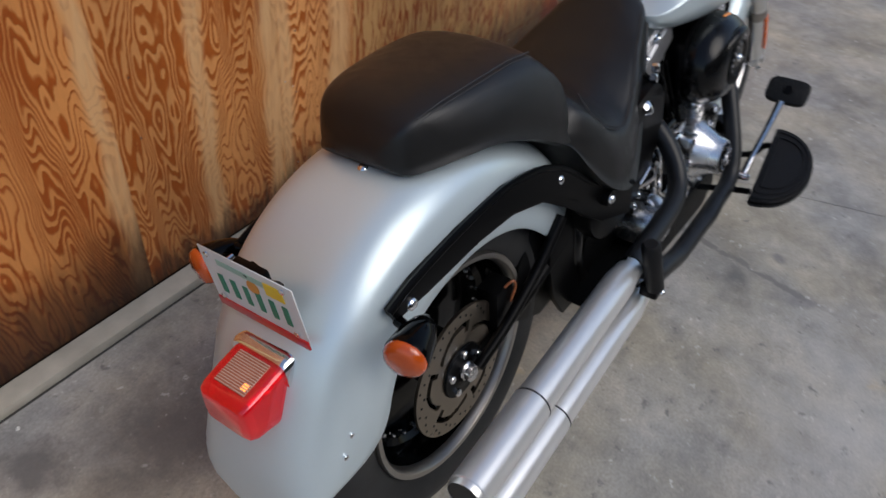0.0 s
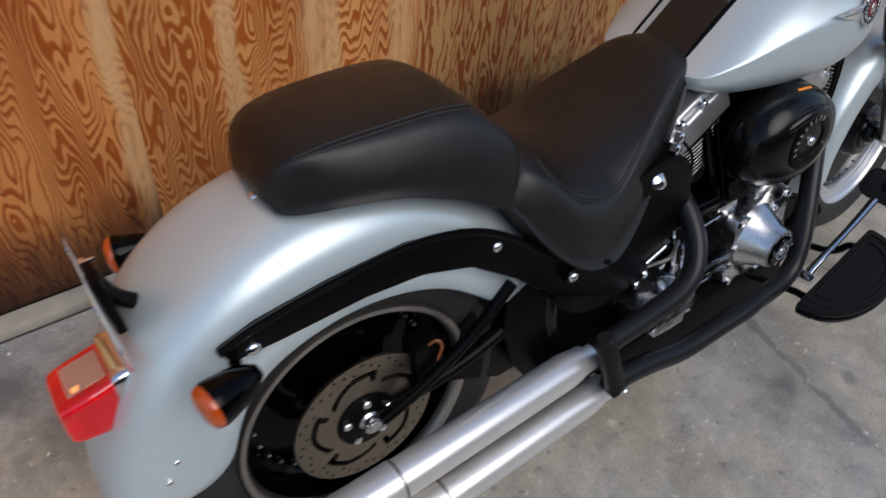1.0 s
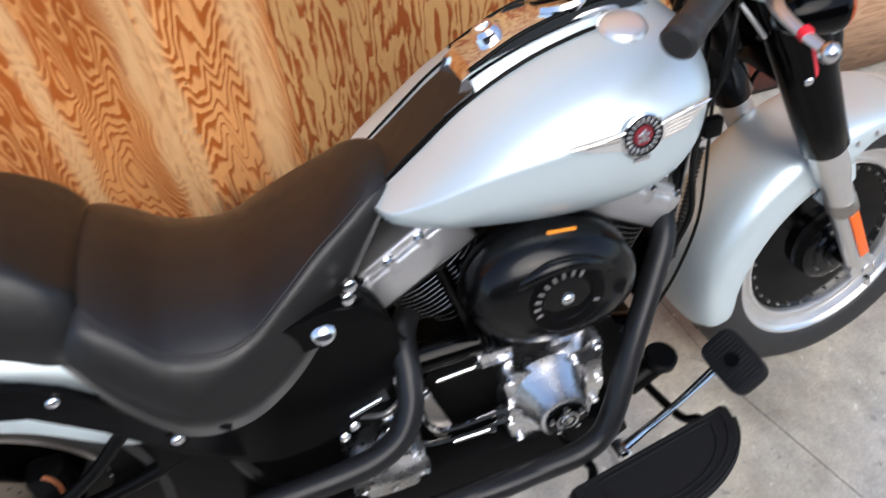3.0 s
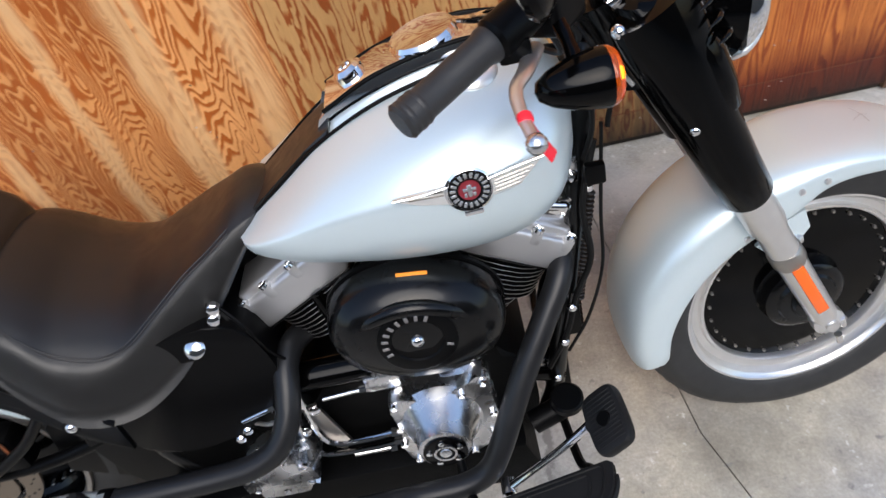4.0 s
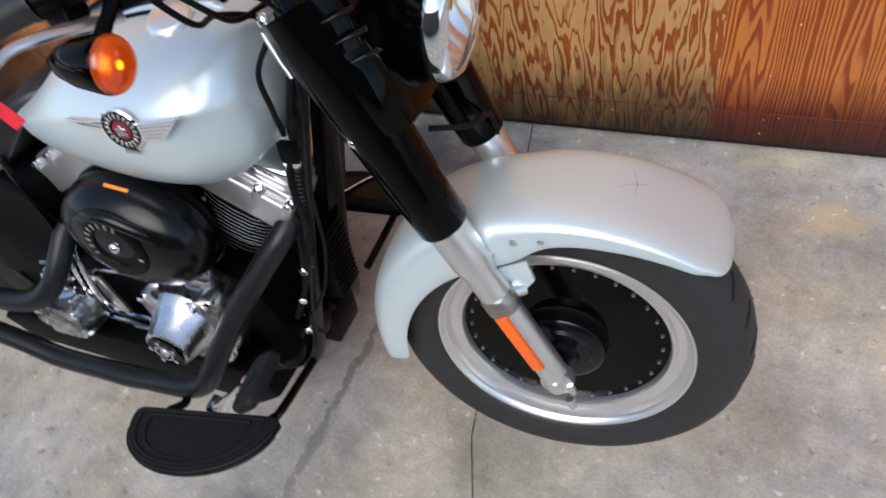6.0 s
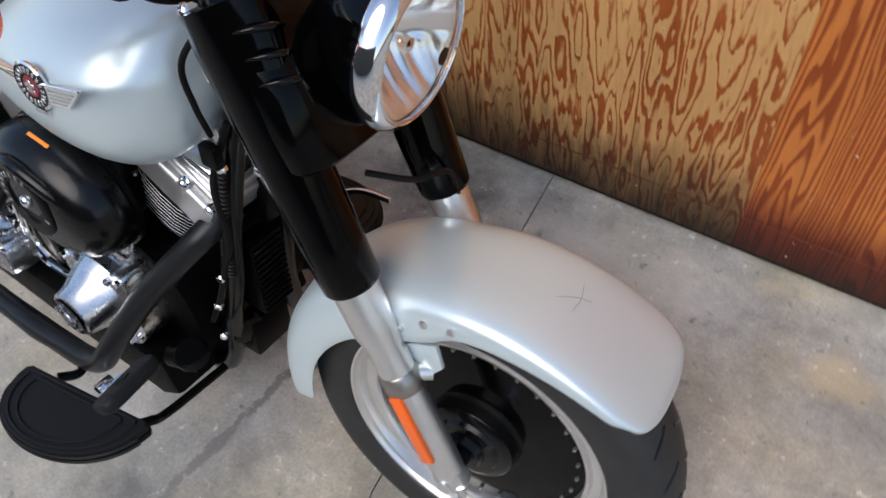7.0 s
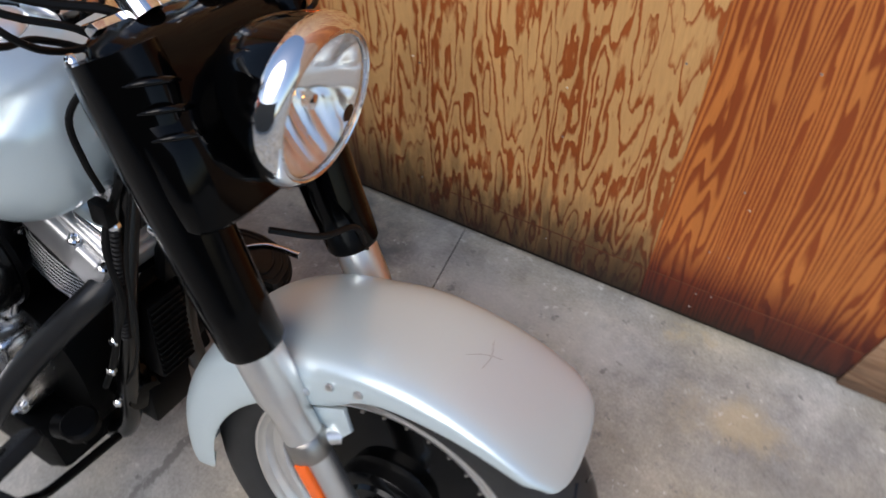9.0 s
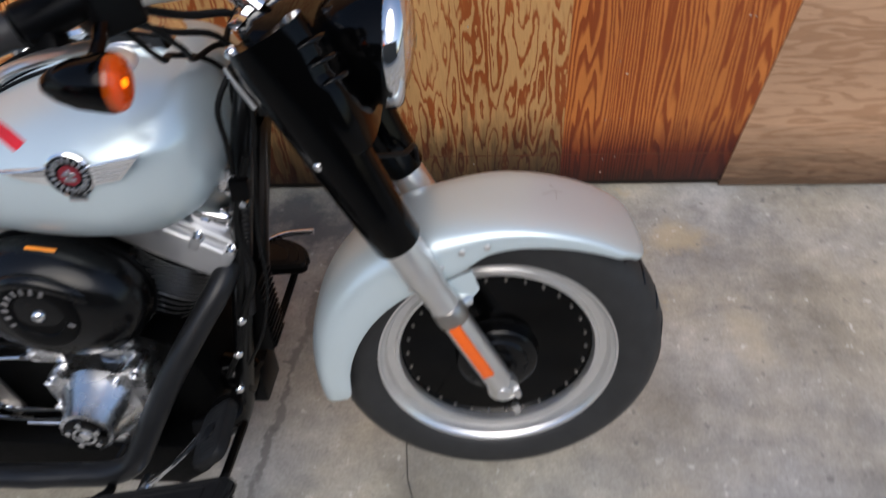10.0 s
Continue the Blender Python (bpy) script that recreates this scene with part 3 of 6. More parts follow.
M_CHIP = mat("chip_white", (0.74, 0.73, 0.69), 0.7, vary=0.1, scale=200)
scrap("dead_leaf", "small dark dry leaf on the concrete", (-0.668, 0.537), 0.022, 2, mat("dry_leaf", (0.028, 0.024, 0.020), 0.7, vary=0.4, scale=120), 0.008)
for k, (x, y, r) in enumerate(((-0.499, 0.367, 0.006), (1.449, 0.349, 0.006), (1.67, 0.409, 0.007), (1.678, 0.48, 0.005), (-0.504, 0.668, 0.008), (1.83, 0.30, 0.005))):
    scrap("paint_chip", "tiny white paint chip on the concrete", (x, y), r, 10 + k, M_CHIP, 0.001)
scrap("paper_scrap", "tiny faded red paper scrap on the concrete", (1.586, 0.281), 0.006, 30, mat("scrap_red", (0.55, 0.12, 0.12), 0.8), 0.001)

# ---- motorcycle ----
bike = new("motorcycle")
bike.matrix_world = pose(0, -0.035, 0, -10.5, 0, 0)
tagged(bike, "silver and black cruiser motorcycle leaning on its side stand", "motorcycle")
FA, RA = Vector((1.643, 0, 0.318)), Vector((0.0, 0, 0.328))


def circle(c, r, deg, v):
    return Vector((c.x + r * math.cos(radians(deg)), v, c.z + r * math.sin(radians(deg))))


def fender(name, c, rows, parent):
    """Sheet fender over a wheel; rows: angle, crown radius, edge radius, half width."""
    bm = bmesh.new()
    loops_out, loops_in = [], []
    a0, a1 = rows[0][0], rows[-1][0]
    n = 96
    for i in range(n + 1):
        a = a0 + (a1 - a0) * (i / n) ** 1.6
        rc, re, hw = interp(rows, a)
        sec = []
        for k in range(-14, 15):
            s = k / 14
            th = abs(s)
            v = hw * math.sin(min(1.0, th * 1.22) * math.pi / 2) ** 0.9 * (1 if s >= 0 else -1)
            drop = 0.0 if th < 0.001 else th ** 2.5
            r = rc + (re - rc) * drop
            sec.append((r, v))
        loops_out.append([circle(c, r, a, v) for r, v in sec])
        loops_in.append([circle(c, r - 0.004, a, v * 0.975) for r, v in sec])
    vo = rings(bm, loops_out, caps=False, closed=False)
    vi = rings(bm, loops_in, caps=False, closed=False)
    k = len(vo[0])
    for A, B in zip(range(n), range(1, n + 1)):
        for e in (0, k - 1):
            bm.faces.new((vo[A][e], vo[B][e], vi[B][e], vi[A][e]))
    for row in (0, n):
        for j in range(k - 1):
            bm.faces.new((vo[row][j], vo[row][j + 1], vi[row][j + 1], vi[row][j]))
    return part(name, bm, M_SILVER, parent, "satin silver painted fender", sharp=50)


rear_fender = fender("rear_fender", RA, [(12, 0.40, 0.36, 0.10), (30, 0.425, 0.302, 0.138), (60, 0.440, 0.285, 0.142), (100, 0.446, 0.283, 0.142), (126, 0.438, 0.284, 0.140), (142, 0.419, 0.268, 0.139), (152, 0.411, 0.258, 0.138), (160, 0.412, 0.264, 0.136), (166, 0.414, 0.288, 0.133), (170, 0.414, 0.330, 0.128), (174, 0.413, 0.372, 0.116), (178, 0.413, 0.396, 0.092), (180.5, 0.412, 0.405, 0.05)], bike)
front_fender = fender("front_fender", FA, [(43.5, 0.342, 0.339, 0.030), (43.9, 0.342, 0.338, 0.048), (44.7, 0.343, 0.336, 0.063), (45.7, 0.344, 0.333, 0.076), (47, 0.344, 0.333, 0.084), (49.5, 0.343, 0.330, 0.091), (53, 0.341, 0.322, 0.098), (72, 0.333, 0.299, 0.100), (92, 0.330, 0.281, 0.101), (104, 0.332, 0.255, 0.102), (118, 0.340, 0.250, 0.102), (140, 0.346, 0.258, 0.102), (160, 0.347, 0.266, 0.101), (176, 0.343, 0.274, 0.098), (187, 0.340, 0.280, 0.096), (190.5, 0.339, 0.292, 0.088), (192, 0.338, 0.315, 0.06)], bike)


def tyre_profile(r, half, rim):
    return [(rim, -half * 0.80), (rim + 0.012, -half * 0.92), ((r + rim) / 2, -half), (r - 0.030, -half * 0.93), (r - 0.012, -half * 0.70), (r - 0.002, -half * 0.3), (r, 0),
            (r - 0.002, half * 0.3), (r - 0.012, half * 0.70), (r - 0.030, half * 0.93), ((r + rim) / 2, half), (rim + 0.012, half * 0.92), (rim, half * 0.80)]


def tyre(parent, c, r, half, rim):
    bm = bmesh.new()
    m = frame_at(c, (0, 1, 0))
    seg = 96
    prof = tyre_profile(r, half, rim)
    prof = prof + [(rim - 0.006, half * 0.5), (rim - 0.006, -half * 0.5)]
    loops = [[m @ Vector((rr * math.cos(a), rr * math.sin(a), h)) for rr, h in prof] for a in (2 * math.pi * k / seg for k in range(seg))]
    vs = [[bm.verts.new(p) for p in loop] for loop in loops]
    k = len(prof)
    for i in range(seg):
        a, b = vs[i], vs[(i + 1) % seg]
        for j in range(k):
            bm.faces.new((a[j], a[(j + 1) % k], b[(j + 1) % k], b[j]))
    # tread grooves
    cuts = []
    for i in range(30):
        a = 2 * math.pi * i / 30
        for sgn in (-1, 1):
            p = []
            for f in (0.15, 0.4, 0.68):
                aa = a + sgn * 0.03 + f * 0.16
                p.append(m @ Vector(((r - 0.0125 * (f / 0.7) ** 2 - 0.0008) * math.cos(aa), (r - 0.0125 * (f / 0.7) ** 2 - 0.0008) * math.sin(aa), sgn * half * f)))
            cuts.append(bar(p, 0.0026, seg=5, steps=2))
    t = part("tyre", bm, M_RUBBER, parent, "black rubber tyre", sharp=60)
    for cut in cuts:
        part("tread_groove", cut, M_DARK, t)
    return t


def ring_of(parent, name, c, prof, material, label="", seg=72):
    bm = bmesh.new()
    m = frame_at(c, (0, 1, 0))
    loops = [[m @ Vector((r * math.cos(a), r * math.sin(a), h)) for r, h in prof] for a in (2 * math.pi * k / seg for k in range(seg + 1))]
    rings(bm, loops, caps=False)
    bmesh.ops.remove_doubles(bm, verts=bm.verts, dist=1e-6)
    return part(name, bm, material, parent, label)


# front wheel
for pts in ([(1.721, -0.005, 0.0), (1.740, 0.011, 0.0), (1.760, 0.020, 0.0)], [(1.745, -0.011, 0.0), (1.747, 0.013, 0.0), (1.740, 0.039, 0.0)]):
    out = []
    for u, v, _ in catmull(pts, 5):
        th = math.asin(min(1.0, (abs(v) / 0.1) ** (1 / 0.9))) * 2 / math.pi / 1.22
        dr = 0.334 + (0.295 - 0.334) * th ** 2.5 + 0.0004
        out.append((u, v, FA.z + math.sqrt(max(0.0, dr * dr - (u - FA.x) ** 2))))
    part("scratch", bar(out, 0.00018, seg=5, smooth=False), M_DARK, front_fender, "fine crossed scratch in the paint")
front_wheel = part("front_wheel", turned([(0.06, 0.03), (0.182, 0.022), (0.186, 0.030), (0.196, 0.030), (0.196, -0.030), (0.186, -0.030), (0.182, -0.022), (0.06, -0.03)], FA, (0, 1, 0), seg=72), M_GLOSS, bike, "solid black disc wheel")
tyre(front_wheel, FA, 0.313, 0.068, 0.220)
ring_of(front_wheel, "rim", FA, [(0.181, -0.030), (0.184, -0.037), (0.190, -0.039), (0.193, -0.031), (0.206, -0.033), (0.211, -0.047), (0.216, -0.050), (0.219, -0.056), (0.229, -0.057), (0.231, -0.050), (0.220, -0.02), (0.220, 0.02), (0.231, 0.050), (0.229, 0.057), (0.219, 0.056), (0.216, 0.050), (0.211, 0.047), (0.206, 0.033), (0.193, 0.031), (0.190, 0.039), (0.184, 0.037), (0.181, 0.030)], M_SLIDER, "polished aluminium rim")
for side in (-1, 1):
    part("hub", turned([(0.085, 0.02), (0.080, 0.026), (0.076, 0.040), (0.074, 0.056), (0.068, 0.061), (0.056, 0.062), (0.052, 0.068), (0.034, 0.070), (0.030, 0.082), (0.017, 0.084), (0.017, 0.10)], FA, (0, side, 0), seg=40), M_SEMI, front_wheel)
for k in range(30):
    a = 2 * math.pi * k / 30
    p = FA + Vector((0.168 * math.cos(a), -0.0235, 0.168 * math.sin(a)))
    part("rivet", turned([(0.0034, 0), (0.0034, 0.004), (0.0025, 0.006), (0.0003, 0.0065)], p, (0, -1, 0), seg=8), M_RIM, front_wheel)

# rear wheel
rear_wheel = part("rear_wheel", turned([(0.06, 0.03), (0.18, 0.02), (0.190, 0.030), (0.196, 0.030), (0.196, -0.030), (0.190, -0.030), (0.18, -0.02), (0.06, -0.03)], RA, (0, 1, 0), seg=72), M_GLOSS, bike, "solid black disc wheel")
ring_of(rear_wheel, "barrel", RA, [(0.190, -0.028), (0.204, -0.060), (0.2065, -0.080), (0.210, -0.05), (0.210, 0.05), (0.2065, 0.080), (0.204, 0.060), (0.190, 0.028)], M_GLOSS, "black wheel barrel")
tyre(rear_wheel, RA, 0.328, 0.102, 0.218)
ring_of(rear_wheel, "rim", RA,  [(0.206, -0.078), (0.210, -0.094), (0.213, -0.097), (0.222, -0.098), (0.224, -0.092), (0.214, -0.04), (0.214, 0.04), (0.224, 0.092), (0.222, 0.098), (0.210, 0.094), (0.206, 0.078)], M_RIM, "polished aluminium rim")
for k in range(30):
    a = 2 * math.pi * k / 30
    p = RA + Vector((0.172 * math.cos(a), -0.022, 0.172 * math.sin(a)))
    part("rivet", turned([(0.0042, 0), (0.0042, 0.004), (0.003, 0.006), (0.0003, 0.0065)], p, (0, -1, 0), seg=8), M_ALU, rear_wheel)
part("hub", turned([(0.055, -0.02), (0.055, 0.090), (0.048, 0.098), (0.022, 0.102), (0.022, 0.118), (0.018, 0.122), (0.006, 0.122)], RA, (0, -1, 0), seg=32), M_SATIN, rear_wheel)


def disc(parent, c, v):
    """Brake disc with long curved slots and drilled holes."""
    bm = bmesh.new()
    seg, r0, dr, nr = 240, 0.050, 0.0028, 31
    radii = [r0 + dr * j for j in range(nr)]
    grid = {}
    for i in range(seg):
        a = 2 * math.pi * i / seg
        for j, r in enumerate(radii):
            grid[i, j] = [bm.verts.new((c.x + r * math.cos(a), v + dv, c.z + r * math.sin(a))) for dv in (-0.003, 0.003)]

    def solid(i, j):
        s = (i % 48) / 48
        r = radii[j] + dr / 2
        mid = 0.100 - 0.026 * max(0.0, s - 0.35) ** 1.2 / 0.65 ** 1.2
        return not (s < 0.86 and abs(r - mid) < 0.0052 or s < 0.10 and 0.080 < r < 0.104)

    for i in range(seg):
        for j in range(nr - 1):
            if not solid(i, j):
                continue
            ii = (i + 1) % seg
            A, B, C, D = grid[i, j], grid[ii, j], grid[ii, j + 1], grid[i, j + 1]
            for s in (0, 1):
                bm.faces.new((A[s], B[s], C[s], D[s]) if s else (D[s], C[s], B[s], A[s]))
            for (P, Q, ni, nj) in ((A, B, i, j - 1), (D, C, i, j + 1), (A, D, (i - 1) % seg, j), (B, C, ii, j)):
                if nj < 0 or nj >= nr - 1 or not solid(ni, nj):
                    bm.faces.new((P[0], Q[0], Q[1], P[1]))
    loose = [x for x in bm.verts if not x.link_faces]
    bmesh.ops.delete(bm, geom=loose, context="VERTS")
    d = part("brake_disc", bm, M_STEEL, parent, "slotted steel brake disc")
    part("carrier", turned([(0.056, 0.004), (0.054, 0.008), (0.030, 0.009), (0.026, 0.012), (0.0005, 0.012)], (c.x, v, c.z), (0, -1, 0), seg=40), M_SATIN, d)
    for k in range(5):
        a = 2 * math.pi * k / 5 + 0.3
        part("bolt", turned([(0.008, 0), (0.008, 0.006), (0.006, 0.008), (0.0004, 0.008)], (c.x + 0.042 * math.cos(a), v - 0.008, c.z + 0.042 * math.sin(a)), (0, -1, 0), seg=10), M_CHROME, d)
    holes = bmesh.new()
    for k in range(45):
        a, r = 2 * math.pi * k / 45, 0.113 + 0.014 * (k % 3) / 2
        lathe(holes, [(0.0028, 0), (0.0028, 0.0006)], (c.x + r * math.cos(a), v - 0.0031, c.z + r * math.sin(a)), (0, -1, 0), seg=8)
    part("drilled_holes", holes, M_DARK, d)
    return d


disc(rear_wheel, RA, -0.104)
part("axle_nut", turned([(0.020, 0), (0.020, 0.008), (0.016, 0.012), (0.016, 0.022), (0.010, 0.026), (0.0005, 0.026)], RA + Vector((0, -0.112, 0.004)), (0, -1, 0), seg=20), M_ALU, rear_wheel)

# swing arm and rear struts
swing = part("swing_arm", bar([(0.0, -0.112, 0.325), (0.20, -0.116, 0.35), (0.42, -0.112, 0.42)], [0.012, 0.013, 0.016], seg=12), M_SATIN, bike, "black tubular swing arm")
tube_bm = bar([(0.02, -0.130, 0.330), (0.10, -0.138, 0.372), (0.20, -0.145, 0.440), (0.28, -0.150, 0.520)], [0.011, 0.011, 0.011, 0.011], seg=10)
part("strut", tube_bm, M_SATIN, swing)
part("swing_arm_left", bar([(0.0, 0.098, 0.325), (0.20, 0.120, 0.37), (0.42, 0.13, 0.46)], 0.018, seg=12), M_SATIN, swing)
part("caliper", boxed((0.125, -0.100, 0.395), (0.06, 0.050, 0.10), 0.012, Matrix()), M_SATIN, swing)
part("hose", bar([(0.125, -0.12, 0.44), (0.135, -0.132, 0.455), (0.145, -0.132, 0.435), (0.140, -0.125, 0.40)], 0.0028, seg=8), mat("copper_hose", (0.30, 0.10, 0.04), 0.4), swing)


def strut_rail(side):
    """Black fender strut with a forged edge, bolted along the rear fender."""
    top = [(-0.212, 0.655), (-0.156, 0.672), (-0.042, 0.688), (0.08, 0.694), (0.177, 0.680), (0.245, 0.650), (0.311, 0.596), (0.36, 0.562), (0.44, 0.535)]
    low = [(0.44, 0.46), (0.36, 0.477), (0.309, 0.512), (0.269, 0.556), (0.187, 0.612), (0.101, 0.630), (0.005, 0.636), (-0.13, 0.630), (-0.200, 0.628)]
    out = lambda u: side * 0.45 * max(0.0, u - 0.05) ** 2
    r = slab(top + low, side * 0.140, side * 0.153, 0.004)
    for v in r.verts:
        v.co.y += out(v.co.x)
    rail = part("fender_strut", r, M_SATIN, bike, "black fender strut with chrome bolts")
    part("strut_edge", bar([(u, side * 0.150 + out(u), w - 0.004) for u, w in top], 0.0065, seg=8), M_SATIN, rail)
    for (u, w) in ((-0.168, 0.638), (0.083, 0.656), (0.229, 0.632)):
        bolt(rail, (u, side * 0.152 + out(u), w), (0, side, 0), 0.0105)
    bolt(rail, (0.363, side * 0.208, 0.532), (0, side, 0), 0.0105)
    part("spacer", turned([(0.018, 0), (0.016, 0.012), (0.016, 0.052)], (0.363, side * 0.158, 0.532), (0, side, 0), seg=14), M_SATIN, rail)
    return rail


strut_rail(-1)
strut_rail(1)


def bullet_signal(parent_name, base, tip_axis, stalk, lit, label):
    """Bullet turn signal: black shell, amber lens, stalk."""
    ax = Vector(tip_axis).normalized()
    o = Vector(base)
    shell = part(parent_name, turned([(0.0005, -0.070), (0.010, -0.067), (0.019, -0.054), (0.0272, -0.032), (0.0315, -0.006), (0.0325, 0.003), (0.0318, 0.006)], o, ax, seg=28), M_GLOSS, bike, label)
    part("lens", turned([(0.0305, 0.004), (0.0315, 0.006), (0.0308, 0.011), (0.0270, 0.0165), (0.018, 0.0200), (0.0005, 0.0215)], o, ax, seg=32), M_AMBERON if lit else M_AMBER, shell, "amber plastic lens")
    if lit:
        part("reflector", turned([(0.0295, 0.012), (0.020, 0.0065), (0.0005, 0.0055)], o, ax, seg=24), M_REFLECTOR_BOWL, shell)
        part("bulb", turned([(0.0005, 0), (0.004, 0.001), (0.0052, 0.004), (0.004, 0.007), (0.0005, 0.008)], o + ax * 0.0068, ax, seg=14), M_AMBERLIT, shell, "glowing bulb")
    part("stalk", bar(stalk, [0.010, 0.008, 0.009][:len(stalk)], seg=12), M_GLOSS, shell)
    return shell


bullet_signal("rear_turn_signal", (-0.243, -0.205, 0.631), (-0.97, -0.22, -0.06), [(-0.225, -0.192, 0.62), (-0.205, -0.175, 0.628), (-0.195, -0.150, 0.625)], False, "black bullet rear turn signal with amber lens")
bullet_signal("rear_turn_signal", (-0.250, 0.196, 0.615), (-0.97, 0.22, -0.04), [(-0.225, 0.192, 0.62), (-0.205, 0.175, 0.628), (-0.195, 0.150, 0.625)], False, "black bullet rear turn signal with amber lens")

# tail lamp and plate
def rounded_box(stations, cy=-0.011, e=0.27, n=48):
    """Closed loft along x; stations: x, top height, bottom height, half width."""
    bm = bmesh.new()
    loops = []
    for x, top, low, hw in stations:
        loop = []
        for k in range(n):
            a = 2 * math.pi * k / n
            ca, sa = math.cos(a), math.sin(a)
            loop.append(Vector((x, cy + hw * abs(ca) ** e * (1 if ca >= 0 else -1), (top + low) / 2 + (top - low) / 2 * abs(sa) ** e * (1 if sa >= 0 else -1))))
        loops.append(loop)
    rings(bm, loops)
    return bm


tail = part("tail_lamp_base", rounded_box([(-0.285, 0.608, 0.500, 0.050), (-0.290, 0.611, 0.497, 0.054), (-0.330, 0.610, 0.500, 0.0565), (-0.336, 0.606, 0.503, 0.0550)]), M_CHROME, bike, "chrome tail lamp housing")
lens = part("lens", rounded_box([(-0.322, 0.602, 0.508, 0.050), (-0.330, 0.6015, 0.509, 0.0505), (-0.365, 0.593, 0.511, 0.0505), (-0.398, 0.5845, 0.514, 0.0490), (-0.408, 0.580, 0.518, 0.0455), (-0.412, 0.573, 0.525, 0.0385)]), M_RED, tail, "red plastic tail lens with a lit bulb inside")
slope = Vector((-0.985, 0.0, -0.238)).normalized()
wm = Matrix((Vector((0, 1, 0)), slope, Vector((-slope.z * -1.0, 0, -slope.x)))).transposed().to_4x4()
wm.translation = (-0.366, -0.012, 0.5932)
window = part("window", boxed((0.0, 0.0, 0.0), (0.060, 0.054, 0.002), 0.0005, wm, seg=1), M_CLEARRED, lens, "clear ribbed window on top of the lens")
for k in range(14):
    part("rib", boxed((0.0, -0.0255 + k * 0.0039, 0.0014), (0.059, 0.0016, 0.0016), 0, wm), M_RIBS, window)
part("glow", boxed((-0.021, 0.015, 0.0010), (0.010, 0.010, 0.0010), 0.0004, wm), M_REDCORE, window, "lit bulb behind the window")
part("reflector_cell", rounded_box([(-0.328, 0.592, 0.516, 0.043), (-0.360, 0.584, 0.518, 0.042), (-0.392, 0.574, 0.524, 0.038)]), mat("lamp_cell", (0.75, 0.30, 0.28), 0.20, 0.9, 0, 0.3, 90, 0.6, 160), lens)
for u, w in ((-0.304, 0.482), (-0.322, 0.451)):
    part("rivet", turned([(0.0045, -0.006), (0.0045, 0.001), (0.003, 0.0025), (0.0003, 0.003)], (u, -0.1365, w), (0, -1, 0), seg=10), M_CHROME, rear_fender, "small bright fender rivet")

pl = Vector((-0.314, -0.008, 0.694))
pax = Vector((-0.99, 0.0, -0.10)).normalized()
pm = frame_at(pl, pax)
plate = part("licence_plate", boxed((0, 0, 0), (0.180, 0.104, 0.0018), 0.0008, pm, seg=1), M_WHITE, bike, "white licence plate with green characters")
part("red_strip", boxed((0, -0.0515, 0.0016), (0.178, 0.016, 0.003), 0.001, pm), M_PLATERED, plate, "red reflective strip under the plate")
for k, x in enumerate((-0.062, -0.037, -0.012, 0.013, 0.038, 0.063)):
    part("character_bar", boxed((x, -0.008, 0.0017), (0.010, 0.034, 0.0014), 0.0003, pm, seg=1), M_GREEN, plate)
part("heading_bar", boxed((-0.01, 0.034, 0.0015), (0.095, 0.010, 0.0010), 0.0003, pm, seg=1), mat("pale_green", (0.35, 0.55, 0.45), 0.5), plate)
part("sticker", boxed((0.052, 0.030, 0.0019), (0.034, 0.022, 0.0014), 0.0003, pm, seg=1), M_YELLOW, plate, "yellow sticker")
part("emblem_blob", turned([(0.012, 0), (0.011, 0.001)], pm @ Vector((0.008, 0.018, 0.0012)), pax, seg=12), mat("plate_orange", (0.7, 0.3, 0.05), 0.5), plate)
for x, y in ((-0.072, 0.043), (0.072, 0.043), (-0.072, -0.036), (0.072, -0.036)):
    part("screw", turned([(0.005, 0), (0.005, 0.003), (0.0003, 0.004)], pm @ Vector((x, y, 0.001)), pax, seg=9), M_CHROME, plate)
part("bracket", boxed((0.0, 0.0, -0.010), (0.06, 0.09, 0.014), 0.004, pm), M_SATIN, plate)
for y in (0.028, -0.030):
    part("bracket_bolt", turned([(0.008, 0), (0.008, 0.008), (0.004, 0.010), (0.004, 0.020), (0.0004, 0.020)], pm @ Vector((-0.052, y, -0.002)), -pax, seg=8), M_CHROME, plate)
part("bracket_arm", bar([pm @ Vector((0, 0.04, -0.008)), (-0.292, -0.004, 0.690), (-0.262, -0.002, 0.660)], 0.012, seg=8), M_SATIN, plate)


# seats
def loft_seat(name, table, n, shape, material, label, seg=44):
    bm = bmesh.new()
    loops = []
    u0, u1 = table[0][0], table[-1][0]
    for i in range(n + 1):
        u = u0 + (u1 - u0) * i / n
        loops.append([Vector((u, v, w)) for v, w in shape(interp(table, u), seg)])
    rings(bm, loops)
    return part(name, bm, material, bike, label, sharp=60)


def pad_shape(row, seg):
    """Padded section: half width at the ridge, ridge height, crown, lower half width, bottom height."""
    ridge, wr, crown, low, b = row
    pts = []
    half = [(0.0, crown), (ridge * 0.5, crown - (crown - wr) * 0.18), (ridge * 0.82, crown - (crown - wr) * 0.6), (ridge, wr), (ridge + (low - ridge) * 0.46, wr - (wr - b) * 0.13), (ridge + (low - ridge) * 0.86, wr - (wr - b) * 0.48), (ridge + (low - ridge) * 1.0, wr - (wr - b) * 0.80), (ridge + (low - ridge) * 0.86, b), (0.0, b - 0.002)]
    c = catmull([(v, 0, w) for v, w in half], 3)
    right = [(p.x, p.z) for p in c]
    return right + [(-v, w) for v, w in right[-2:0:-1]]


